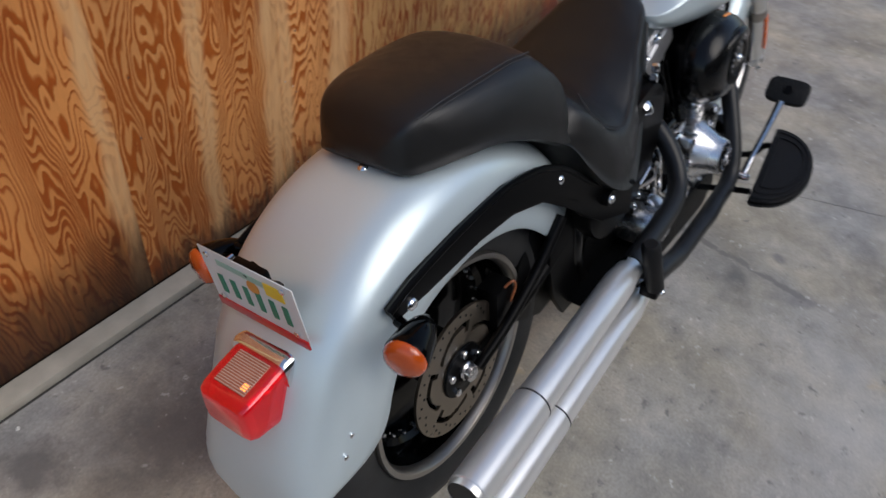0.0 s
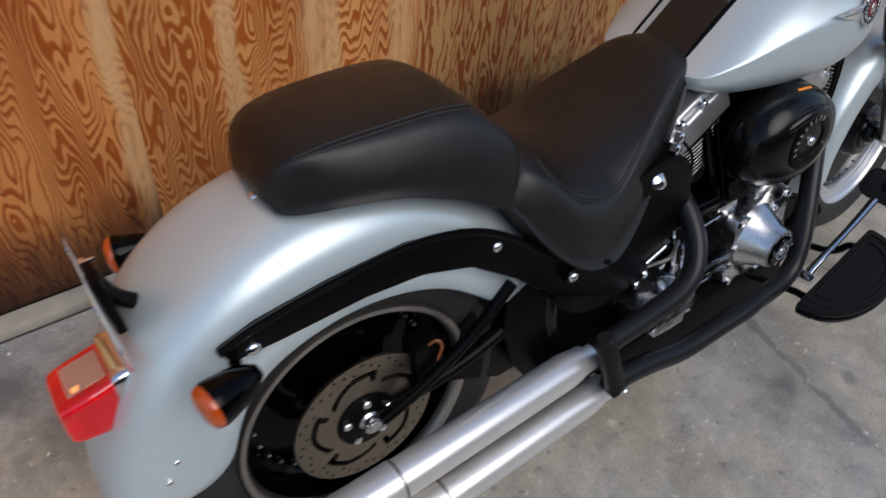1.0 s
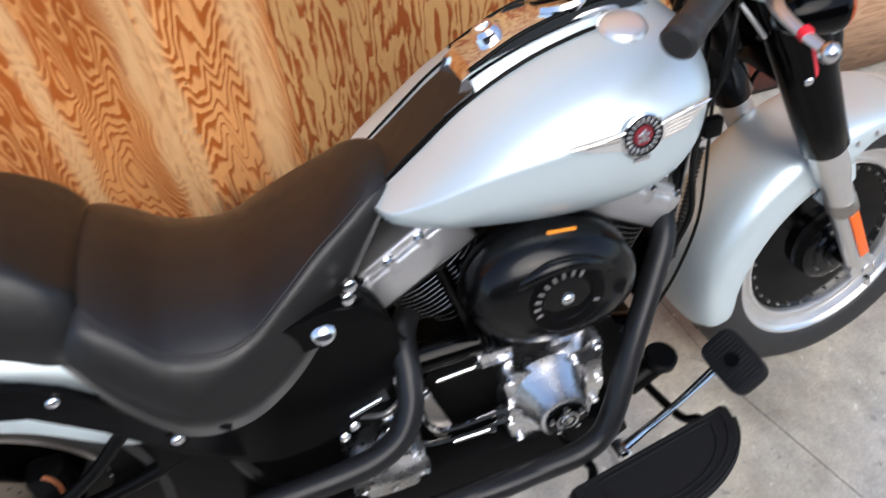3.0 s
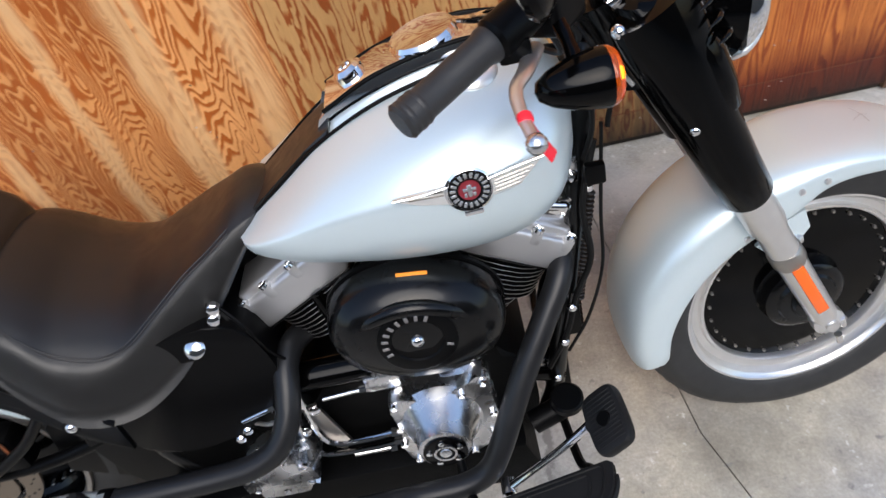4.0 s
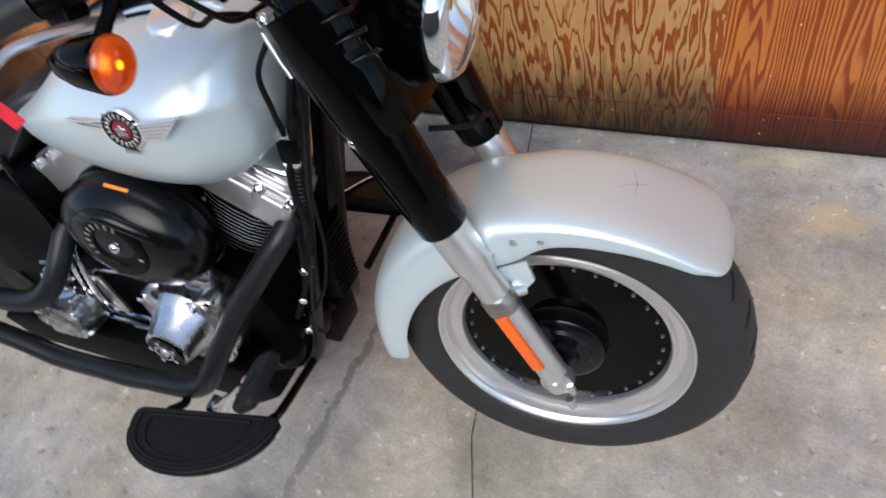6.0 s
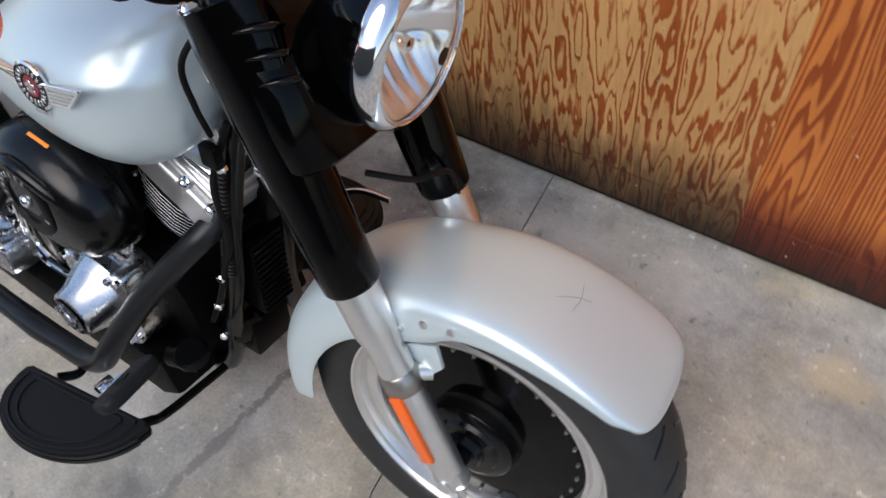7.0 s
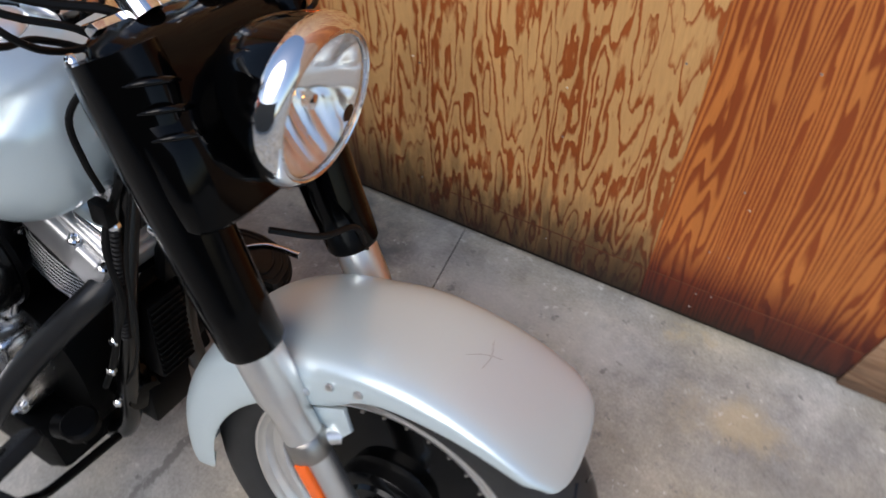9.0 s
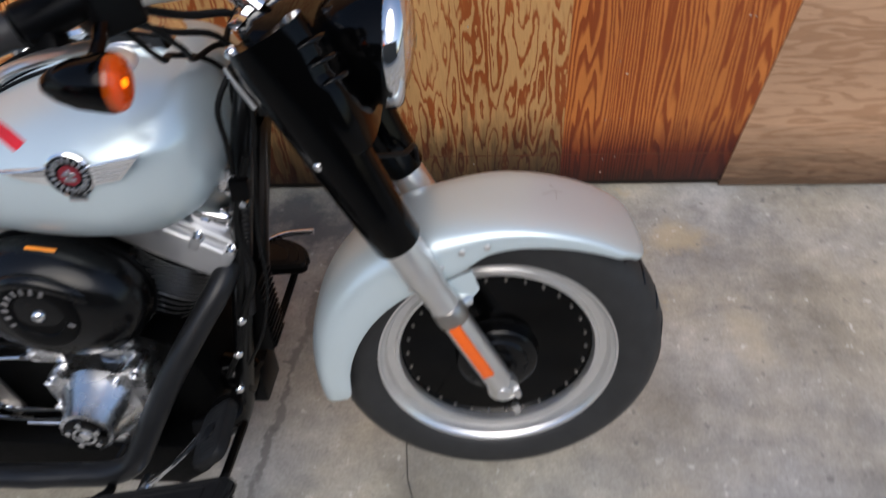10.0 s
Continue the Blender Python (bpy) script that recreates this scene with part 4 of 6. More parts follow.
pillion = loft_seat("pillion_seat", [
    (-0.085, 0.030, 0.800, 0.805, 0.045, 0.785), (-0.076, 0.062, 0.826, 0.836, 0.075, 0.772), (-0.05, 0.085, 0.846, 0.860, 0.096, 0.770), (0.0, 0.097, 0.856, 0.872, 0.122, 0.775),
    (0.08, 0.103, 0.859, 0.874, 0.140, 0.766), (0.16, 0.105, 0.858, 0.872, 0.150, 0.735), (0.215, 0.104, 0.850, 0.864, 0.155, 0.705), (0.25, 0.112, 0.826, 0.838, 0.157, 0.685), (0.285, 0.122, 0.790, 0.800, 0.152, 0.68), (0.305, 0.115, 0.765, 0.775, 0.130, 0.70)], 44, pad_shape, M_LEATHER, "black stitched leather pillion pad")
seat = loft_seat("rider_seat", [
    (0.245, 0.110, 0.715, 0.730, 0.140, 0.69), (0.268, 0.128, 0.725, 0.748, 0.160, 0.675), (0.30, 0.144, 0.738, 0.768, 0.182, 0.62), (0.345, 0.160, 0.708, 0.745, 0.200, 0.565), (0.39, 0.174, 0.662, 0.708, 0.212, 0.535), (0.45, 0.178, 0.638, 0.688, 0.208, 0.522),
    (0.50, 0.168, 0.642, 0.686, 0.192, 0.525), (0.56, 0.148, 0.678, 0.708, 0.170, 0.555), (0.62, 0.122, 0.716, 0.730, 0.145, 0.61), (0.67, 0.104, 0.742, 0.760, 0.122, 0.665), (0.71, 0.088, 0.764, 0.785, 0.104, 0.712), (0.74, 0.072, 0.772, 0.790, 0.085, 0.745), (0.765, 0.05, 0.772, 0.785, 0.06, 0.76)], 52, pad_shape, M_LEATHER, "black stitched leather rider seat")
bolt(pillion, (-0.078, -0.006, 0.762), (-0.8, 0, 0.6), 0.010, "seat_knob")


M_THREAD = mat("grey_thread", (0.030, 0.030, 0.032), 0.7)


def stitch(parent, points, off):
    for d in (-off, off):
        part("stitching", bar([(u, v + d * 0.5, w + d) for u, v, w in points], 0.0010, seg=5, steps=8), M_THREAD, parent)


# fuel tank
def tank_shape(row, seg):
    hw, b, t, wm = row
    half = [(0.0, t), (hw * 0.42, t - (t - wm) * 0.10), (hw * 0.74, t - (t - wm) * 0.36), (hw * 0.94, t - (t - wm) * 0.70), (hw, wm), (hw * 0.95, b + (wm - b) * 0.45), (hw * 0.80, b + (wm - b) * 0.10), (hw * 0.60, b), (0.0, b)]
    c = catmull([(v, 0, w) for v, w in half], 4)
    right = [(p.x, p.z) for p in c]
    return right + [(-v, w) for v, w in right[-2:0:-1]]


tank = loft_seat("fuel_tank", [
    (0.722, 0.095, 0.738, 0.750, 0.750), (0.728, 0.112, 0.728, 0.757, 0.750), (0.745, 0.130, 0.716, 0.768, 0.752), (0.80, 0.158, 0.700, 0.808, 0.768), (0.88, 0.184, 0.690, 0.866, 0.792), (0.97, 0.203, 0.684, 0.908, 0.807), (1.06, 0.212, 0.684, 0.932, 0.816),
    (1.13, 0.207, 0.690, 0.938, 0.822), (1.18, 0.190, 0.706, 0.934, 0.828), (1.215, 0.160, 0.730, 0.920, 0.832), (1.236, 0.115, 0.768, 0.896, 0.835), (1.246, 0.06, 0.805, 0.870, 0.838)], 56, tank_shape, M_SILVER, "satin silver painted teardrop fuel tank")
con = part("console", slab([(0.88, 0.850), (0.895, 0.884), (0.90, 0.905), (0.985, 0.940), (1.10, 0.960), (1.17, 0.955), (1.18, 0.93), (1.0, 0.89), (0.85, 0.81)], -0.045, 0.045, 0.008), M_CHROME, tank, "chrome dash console on the tank")
part("console_strap", slab([(0.715, 0.753), (0.76, 0.784), (0.80, 0.813), (0.85, 0.849), (0.899, 0.881), (0.899, 0.86), (0.80, 0.79), (0.715, 0.735)], -0.064, 0.044, 0.005), M_LEATHER, tank, "black leather tank strap")
for s in (-1, 1):
    part("console_edge", bar([(0.897, s * 0.046, 0.898), (0.985, s * 0.046, 0.936), (1.10, s * 0.046, 0.957), (1.175, s * 0.044, 0.950)], 0.0036, seg=10), M_SATIN, con)
    part("tank_seam", bar([(0.745, s * 0.066, 0.764), (0.80, s * 0.067, 0.8055), (0.88, s * 0.068, 0.861), (0.97, s * 0.069, 0.903), (1.06, s * 0.070, 0.926), (1.13, s * 0.070, 0.932)], 0.0032, seg=8), M_SATIN, tank, "black strip between the tank halves")
part("speedometer", turned([(0.050, 0), (0.052, 0.008), (0.048, 0.014), (0.044, 0.012), (0.0005, 0.012)], (1.06, 0, 0.950), (-0.18, 0, 1), seg=32), M_CHROME, con)
part("ignition_switch", turned([(0.024, 0), (0.024, 0.012), (0.018, 0.018), (0.010, 0.018), (0.010, 0.012), (0.0005, 0.012)], (0.945, 0, 0.922), (-0.4, 0, 1), seg=24), M_CHROME, con)
part("filler_cap", turned([(0.034, 0), (0.036, 0.006), (0.033, 0.011), (0.026, 0.014), (0.0005, 0.015)], (1.115, -0.082, 0.922), (0.02, -0.30, 1), seg=32), M_BRUSHED, tank, "chrome filler cap")


def emblem(side):
    o = Vector((1.080, side * 0.2100, 0.830))
    ax = Vector((0.05, side, 0.06))
    e = part("emblem", turned([(0.032, 0), (0.033, 0.004), (0.030, 0.006), (0.0295, 0.004), (0.0005, 0.004)], o, ax, seg=32), M_CHROME, tank, "winged chrome tank emblem")
    part("ring", turned([(0.0285, 0.0042), (0.0285, 0.0055), (0.016, 0.0055), (0.016, 0.0042)], o, ax, seg=32), M_SEMI, e)
    part("core", turned([(0.015, 0.0042), (0.0145, 0.0058), (0.0005, 0.0058)], o, ax, seg=20), mat("emblem_red", (0.22, 0.02, 0.03), 0.35), e)
    m = frame_at(o, ax)
    for k in range(19):
        mk = m @ Matrix.Rotation(2 * math.pi * k / 19, 4, "Z")
        part("mark_bar", boxed((0.0222, 0, 0.0058), (0.0080, 0.0042, 0.0014), 0.0003, mk, seg=1), M_ALU, e)
    for k, (x, y, sx, sy) in enumerate(((0, 0, 0.006, 0.018), (0, 0.002, 0.018, 0.005), (-0.006, -0.006, 0.004, 0.006), (0.006, -0.006, 0.004, 0.006))):
        part("relief", boxed((x, y, 0.0066), (sx, sy, 0.002), 0.0006, m, seg=1), M_ALU, e)
    for s, L in ((-1, 0.102), (1, 0.101)):
        out = [(0.030, 0.010), (L, 0.004 if s < 0 else 0.026), (L * 0.66, -0.009), (0.030, -0.016)]
        bm = bmesh.new()
        a = [bm.verts.new(o + Vector((s * x, side * (-0.002 - 0.14 * max(0, x - 0.03) ** 1.35), z))) for x, z in out]
        b = [bm.verts.new(o + Vector((s * x, side * (0.004 - 0.14 * max(0, x - 0.03) ** 1.35), z))) for x, z in out]
        bm.faces.new(b)
        for i in range(4):
            j = (i + 1) % 4
            bm.faces.new((a[i], a[j], b[j], b[i]))
        w = part("wing", bm, M_BRUSHED, e)
        for q in range(4 if s > 0 else 2):
            part("feather", bar([o + Vector((s * x, side * (0.0045 - 0.14 * max(0, x - 0.03) ** 1.35), 0.006 - 0.0055 * q + (0.012 if s > 0 else 0.0) * (x - 0.03) / 0.07)) for x in (0.034, 0.05, L * (0.86 - 0.07 * q))], 0.0010, seg=5), M_RIM, e)
        part("wing_edge", bar([o + Vector((s * x, side * (0.005 - 0.14 * max(0, x - 0.03) ** 1.35), z)) for x, z in ((0.026, 0.012), (L * 0.6, out[1][1] * 0.6 + 0.004), (L, out[1][1]))], 0.0015, seg=6), M_CHROME, e)
    part("tag", boxed((0, -0.036, 0.002), (0.026, 0.008, 0.004), 0.002, m), M_CHROME, e)


emblem(-1)
emblem(1)

# front fork
AX0, AX1 = Vector((1.648, 0, 0.317)), Vector((1.330, 0, 0.962))
fdir = (AX1 - AX0).normalized()


def cover_shape(P):
    """Fork cover, round at its foot and deeper towards the nacelle."""
    bm = bmesh.new()
    fwd = Vector((fdir.z, 0, -fdir.x))
    loops = []
    for w, r, deep, push in ((0.637, 0.035, 1.0, 0.0), (0.643, 0.039, 1.0, 0.0), (0.70, 0.040, 1.04, 0.001), (0.78, 0.040, 1.15, 0.004), (0.86, 0.040, 1.35, 0.010), (0.93, 0.039, 1.55, 0.016), (0.965, 0.036, 1.6, 0.018)):
        c = P(w) + fwd * push
        loops.append([c + fwd * (r * deep * math.cos(a)) + Vector((0, r * math.sin(a), 0)) for a in (2 * math.pi * k / 30 for k in range(30))])
    rings(bm, loops)
    return bm


def fork_leg(side):
    y = Vector((0, side * 0.117, 0))
    P = lambda w: AX0 + (AX1 - AX0) * ((w - 0.317) / (0.962 - 0.317)) + y
    leg = part("fork_slider", tube(bmesh.new(), [P(0.30), P(0.33), P(0.45), P(0.535), P(0.552), P(0.575), P(0.582), P(0.66)], [0.016, 0.024, 0.025, 0.026, 0.026, 0.031, 0.0315, 0.0315], seg=24, steps=3, smooth=False), M_SLIDER, bike, "brushed aluminium fork slider")
    cover = part("fork_cover", cover_shape(P), M_GLOSS, bike, "gloss black fork cover")
    part("axle_clamp", turned([(0.026, -0.012), (0.028, -0.004), (0.028, 0.012), (0.020, 0.016), (0.012, 0.020), (0.012, 0.026), (0.0005, 0.026)], AX0 + y, (0, side, 0), seg=20), M_SLIDER, leg)
    for dz in (-0.022, 0.02):
        part("pinch_bolt", turned([(0.007, 0), (0.007, 0.02), (0.005, 0.023), (0.0005, 0.023)], P(0.315) + Vector((0.02, side * 0.012, dz - 0.014)), (0.3, 0, -1), seg=10), M_CHROME, leg)
    part("slider_collar", tube(bmesh.new(), [P(0.478), P(0.482), P(0.505), P(0.509)], [0.0262, 0.0285, 0.0285, 0.0262], seg=24, smooth=False), M_RIM, leg, "clamp collar on the slider")
    rm = frame_at(P(0.425) + Vector((0, side * 0.0265, 0)), (0, side, 0), up=fdir)
    part("reflector", boxed((0, 0, 0), (0.021, 0.128, 0.008), 0.0035, rm), M_REFLECT, leg, "orange reflector strip")
    part("fender_boss", bar([P(0.50) + Vector((0.012, -side * 0.010, 0)), P(0.50) + Vector((0.035, -side * 0.028, -0.002))], 0.0125, seg=14), M_SLIDER, leg)
    part("fender_bracket", slab([(1.520, 0.505), (1.545, 0.535), (1.60, 0.560), (1.612, 0.520), (1.590, 0.488), (1.545, 0.480)], side * 0.095, side * 0.087, 0.003), M_SILVER, front_fender, "silver fender bracket")
    for (u, w) in ((1.55, 0.575), (1.585, 0.603), (1.625, 0.612), (1.50, 0.535)):
        part("fender_rivet", turned([(0.006, 0), (0.005, 0.003), (0.0004, 0.004)], (u, side * 0.1035, w), (0, side, 0.2), seg=9), M_SLIDER, front_fender)
    bolt(cover, (1.393, side * 0.145, 0.795), (0.3, side, 0), 0.009)
    return leg


for s in (-1, 1):
    fork_leg(s)

# headlight nacelle
HL = Vector((1.487, 0.0, 0.918))
hax = Vector((0.985, 0, -0.10)).normalized()
hl = part("headlight_shell", turned([(0.0005, -0.116), (0.022, -0.108), (0.048, -0.088), (0.070, -0.062), (0.085, -0.034), (0.094, -0.008), (0.097, 0.002), (0.094, 0.004)], HL, hax, seg=48, caps=False), M_GLOSS, bike, "gloss black headlight shell")


def ringed(name, prof, material, parent, label="", o=HL, ax=hax, seg=56):
    bm = bmesh.new()
    m = frame_at(o, ax)
    loops = [[m @ Vector((r * math.cos(a), r * math.sin(a), h)) for r, h in prof] for a in (2 * math.pi * k / seg for k in range(seg + 1))]
    rings(bm, loops, caps=False)
    bmesh.ops.remove_doubles(bm, verts=bm.verts, dist=1e-6)
    return part(name, bm, material, parent, label)


ringed("trim_ring", [(0.0955, 0.000), (0.0990, 0.004), (0.1005, 0.012), (0.0985, 0.023), (0.093, 0.030), (0.087, 0.033), (0.084, 0.030), (0.086, 0.020), (0.090, 0.008), (0.093, 0.000)], M_CHROME, hl, "chrome headlight trim ring")
ringed("lens_gasket", [(0.0855, 0.026), (0.0855, 0.0315), (0.0825, 0.0325), (0.0825, 0.026)], M_ALU, hl)
hm = frame_at(HL, hax)


def fluted_bowl():
    """Parabolic reflector pressed with upright flutes above and below the bulb."""
    bm = bmesh.new()
    loops = []
    for j in range(30):
        r = 0.012 + (0.083 - 0.012) * j / 29
        loop = []
        for k in range(144):
            a = 2 * math.pi * k / 144
            x, y = r * math.cos(a), r * math.sin(a)
            flute = 0.0045 * abs(math.sin(math.pi * x / 0.021)) * min(1.0, max(0.0, (abs(y) - 0.012) / 0.010)) * min(1.0, (0.083 - r) / 0.006)
            loop.append(hm @ Vector((x, y, -0.036 + 8.7 * r * r + flute)))
        loops.append(loop)
    rings(bm, loops, caps=False)
    return bm


bowl = part("reflector", fluted_bowl(), M_REFLECTOR_BOWL, hl, "fluted mirror reflector bowl")
part("bulb", turned([(0.0005, 0.006), (0.005, 0.004), (0.0075, -0.002), (0.0075, -0.012), (0.005, -0.016)], HL + Vector((-0.004, -0.016, 0.013)), hax, seg=16), M_BULB, hl, "lit headlight bulb")
part("bulb_shield", turned([(0.0005, 0.014), (0.009, 0.012), (0.010, 0.002)], HL + Vector((0, 0.004, -0.002)), hax, seg=20), M_CHROME, hl)
lens_o = part("lens", turned([(0.0835, 0.028), (0.076, 0.033), (0.058, 0.039), (0.035, 0.043), (0.0005, 0.045), (0.0005, 0.0425), (0.035, 0.0405), (0.058, 0.0365), (0.076, 0.0305), (0.0835, 0.0255), (0.0835, 0.028)], HL, hax, seg=48, caps=False), M_GLASS, hl, "clear convex headlight glass")
lens_o.visible_shadow = False
part("badge", turned([(0.0105, 0), (0.0105, 0.0008), (0.0005, 0.0009)], HL + hax * 0.0442 + Vector((0, 0.022, -0.010)), hax, seg=20), M_DARK, lens_o, "small round black badge")


def nacelle():
    bm = bmesh.new()
    loops = []
    for w, u0, u1, hw in ((0.798, 1.430, 1.450, 0.11), (0.803, 1.397, 1.468, 0.144), (0.812, 1.388, 1.474, 0.150), (0.85, 1.366, 1.468, 0.152), (0.90, 1.340, 1.452, 0.152), (0.955, 1.308, 1.416, 0.144), (0.975, 1.300, 1.396, 0.128), (0.985, 1.31, 1.378, 0.10)):
        cx, hx = (u0 + u1) / 2, (u1 - u0) / 2
        loop = []
        for k in range(40):
            a = 2 * math.pi * k / 40
            ca, sa = math.cos(a), math.sin(a)
            loop.append(Vector((cx + hx * abs(ca) ** 0.6 * (1 if ca >= 0 else -1), hw * abs(sa) ** 0.5 * (1 if sa >= 0 else -1), w)))
        loops.append(loop)
    rings(bm, loops)
    return bm


nac = part("headlight_nacelle", nacelle(), M_GLOSS, bike, "gloss black headlight nacelle with three side ribs")
for s in (-1, 1):
    for w in (0.930, 0.905, 0.880):
        # raised rib that wraps round the front of the fork cover
        fwd = Vector((fdir.z, 0, -fdir.x))
        c = AX0 + (AX1 - AX0) * ((w - 0.317) / 0.645) + Vector((0, s * 0.120, 0)) + fwd * 0.026
        part("rib", bar([c + fwd * (0.0585 * math.cos(radians(a))) + Vector((0, s * 0.0385 * math.sin(radians(a)), 0.012 * math.sin(radians(a)))) for a in (62, 50, 38, 26, 14, 0, -25)], [0.0008, 0.0024, 0.0036, 0.0040, 0.0040, 0.0036, 0.002], seg=12), M_RIB, nac)
    part("edge_strip", bar([(1.282, s * 0.109, 0.927), (1.300, s * 0.120, 0.900), (1.317, s * 0.127, 0.875)], 0.0032, seg=8), M_SLIDER, nac, "bright edge strip")
    bolt(nac, (1.302, s * 0.126, 0.953), (-0.5, s, 0.2), 0.010)
    part("trim_strip", bar([(1.405, s * 0.050, 0.895), (1.425, s * 0.058, 0.868), (1.448, s * 0.055, 0.842)], 0.0035, seg=8), M_CHROME, nac)
part("top_plate", slab([(1.296, 0.983), (1.312, 0.9895), (1.320, 0.985), (1.306, 0.972)], -0.105, 0.105, 0.003), M_CHROME, nac, "chrome fork top plate")

# handlebar
hb = part("handlebar", bar([(1.10, -0.295, 1.038), (1.16, -0.25, 1.055), (1.225, -0.18, 1.050), (1.262, -0.10, 1.035), (1.275, -0.04, 1.032), (1.275, 0.04, 1.032), (1.262, 0.10, 1.035), (1.225, 0.18, 1.050), (1.16, 0.25, 1.055), (1.10, 0.295, 1.038)], 0.0135, seg=16), M_BRUSHED, bike, "wide brushed steel handlebar")
for s in (-1, 1):
    r = part("riser", tube(bmesh.new(), [(1.325, s * 0.045, 0.985), (1.30, s * 0.045, 1.01), (1.275, s * 0.045, 1.035)], [0.020, 0.018, 0.021], seg=16), M_CHROME, hb, "chrome handlebar riser")
    part("clamp", turned([(0.024, -0.016), (0.025, 0), (0.024, 0.016)], (1.275, s * 0.045, 1.033), (0, 1, 0), seg=20), M_CHROME, r)
    for d in (-0.017, 0.017):
        part("clamp_bolt", turned([(0.005, 0), (0.005, 0.012), (0.0004, 0.013)], (1.275 + d, s * 0.045, 1.050), (-0.3, 0, 1), seg=9), M_CHROME, r)
    gi, ge = Vector((1.135, s * 0.277, 1.050)), Vector((1.030, s * 0.346, 1.020))
    gd = (ge - gi).normalized()
    grip = part("grip", tube(bmesh.new(), [gi, gi + gd * 0.006, gi + gd * 0.012, gi + gd * 0.10, gi + gd * 0.112, gi + gd * 0.118, ge - gd * 0.004, ge], [0.021, 0.021, 0.0185, 0.0185, 0.021, 0.019, 0.021, 0.017], seg=22, smooth=False), M_GRIP, hb, "black rubber hand grip")
    for k in range(3):
        part("grip_band", turned([(0.0198, 0), (0.0205, 0.002), (0.0205, 0.004), (0.0198, 0.006)], gi + gd * (0.10 + 0.008 * k), gd, seg=20), M_GRIP, grip)
    sw = part("switch_housing", tube(bmesh.new(), [gi - gd * 0.078, gi - gd * 0.074, gi - gd * 0.040, gi - gd * 0.006, gi - gd * 0.001], [0.017, 0.021, 0.024, 0.024, 0.019], seg=20, smooth=False), M_SATIN, hb, "black switch housing")
    part("switch_block", boxed(gi - gd * 0.022 + Vector((0.006, 0, -0.020)), (0.036, 0.034, 0.026), 0.006), M_SATIN, sw)
    mc = Vector((1.205, s * 0.212, 1.066))
    mcm = frame_at(mc, (-0.12, 0, 1), up=(0.75, s * 0.65, 0))
    reservoir = part("master_cylinder", boxed((0, 0, -0.014), (0.062, 0.062, 0.058), 0.010, mcm, seg=3), M_SATIN, hb, "black brake fluid reservoir")
    part("cover_disc", turned([(0.027, 0), (0.027, 0.003), (0.020, 0.0042), (0.018, 0.0022), (0.0004, 0.0022)], mcm @ Vector((0, 0, 0.0152)), (-0.12, 0, 1), seg=24), M_ALU, reservoir)
    part("clamp", turned([(0.021, -0.015), (0.023, 0), (0.021, 0.015)], mc + Vector((0.005, 0, -0.018)), (0.66, s * 0.75, 0), seg=18), M_SATIN, reservoir)
    lv = part("lever", tube(bmesh.new(), [(1.185, s * 0.225, 1.008), (1.174, s * 0.275, 1.022), (1.162, s * 0.318, 1.030), (1.148, s * 0.348, 1.030), (1.147, s * 0.380, 1.022), (1.152, s * 0.415, 1.012)], [0.012, 0.011, 0.009, 0.0075, 0.0065, 0.006], seg=12, flat=0.7), M_SLIDER, hb, "brushed metal hand lever with ball end")
    part("ball", turned([(0.0005, -0.011), (0.007, -0.0085), (0.0105, -0.003), (0.0105, 0.003), (0.007, 0.0085), (0.0005, 0.011)], (1.153, s * 0.420, 1.011), (0, 0, 1), seg=14), M_ALU, lv)
    # mirror
    glass_c = Vector((1.168, s * 0.346, 1.152))
    max_ = Vector((0.85, s * 0.14, 0.26)).normalized()
    mm = frame_at(glass_c, max_, up=(0, 0, 1))
    bm = bmesh.new()
    loops = []
    for h, k in ((-0.006, 0.93), (0.0, 1.0), (0.008, 0.98), (0.018, 0.80), (0.026, 0.45), (0.029, 0.08)):
        loops.append([mm @ Vector((0.060 * k * abs(math.cos(a)) ** 0.75 * (1 if math.cos(a) >= 0 else -1), 0.053 * k * abs(math.sin(a)) ** 0.75 * (1 if math.sin(a) >= 0 else -1), h)) for a in (2 * math.pi * i / 32 for i in range(32))])
    rings(bm, loops)
    mirror = part("mirror", bm, M_GLOSS, hb, "black teardrop rear-view mirror")
    part("mirror_glass", turned([(0.0005, 0), (0.053, 0.0), (0.053, -0.0008), (0.0005, -0.0008)], glass_c - max_ * 0.0068, max_, seg=32, sx=1.02, sy=0.88), mat("mirror_silver", (0.9, 0.9, 0.9), 0.02, 1.0), mirror)
    part("stem", bar([glass_c + max_ * 0.018, (1.198, s * 0.300, 1.130), (1.206, s * 0.262, 1.108), (1.212, s * 0.235, 1.085)], [0.007, 0.005, 0.005, 0.006], seg=10), M_GLOSS, mirror)
    part("cable", bar([(1.20, s * 0.19, 1.045), (1.25, s * 0.12, 1.005), (1.285, s * 0.06, 0.985), (1.30, s * 0.02, 0.95)], 0.0055, seg=8), M_CABLE, hb)
    part("cable", bar([(1.19, s * 0.20, 1.035), (1.235, s * 0.14, 0.992), (1.27, s * 0.08, 0.962), (1.30, s * 0.05, 0.90)], 0.0045, seg=8), M_CABLE, hb)
    bullet_signal("front_turn_signal", (1.238, s * 0.314, 1.004), (0.985, -s * 0.08, -0.03), [(1.218, s * 0.302, 1.012), (1.216, s * 0.270, 1.028), (1.212, s * 0.245, 1.040)], True, "black bullet front turn signal with lit amber lens")
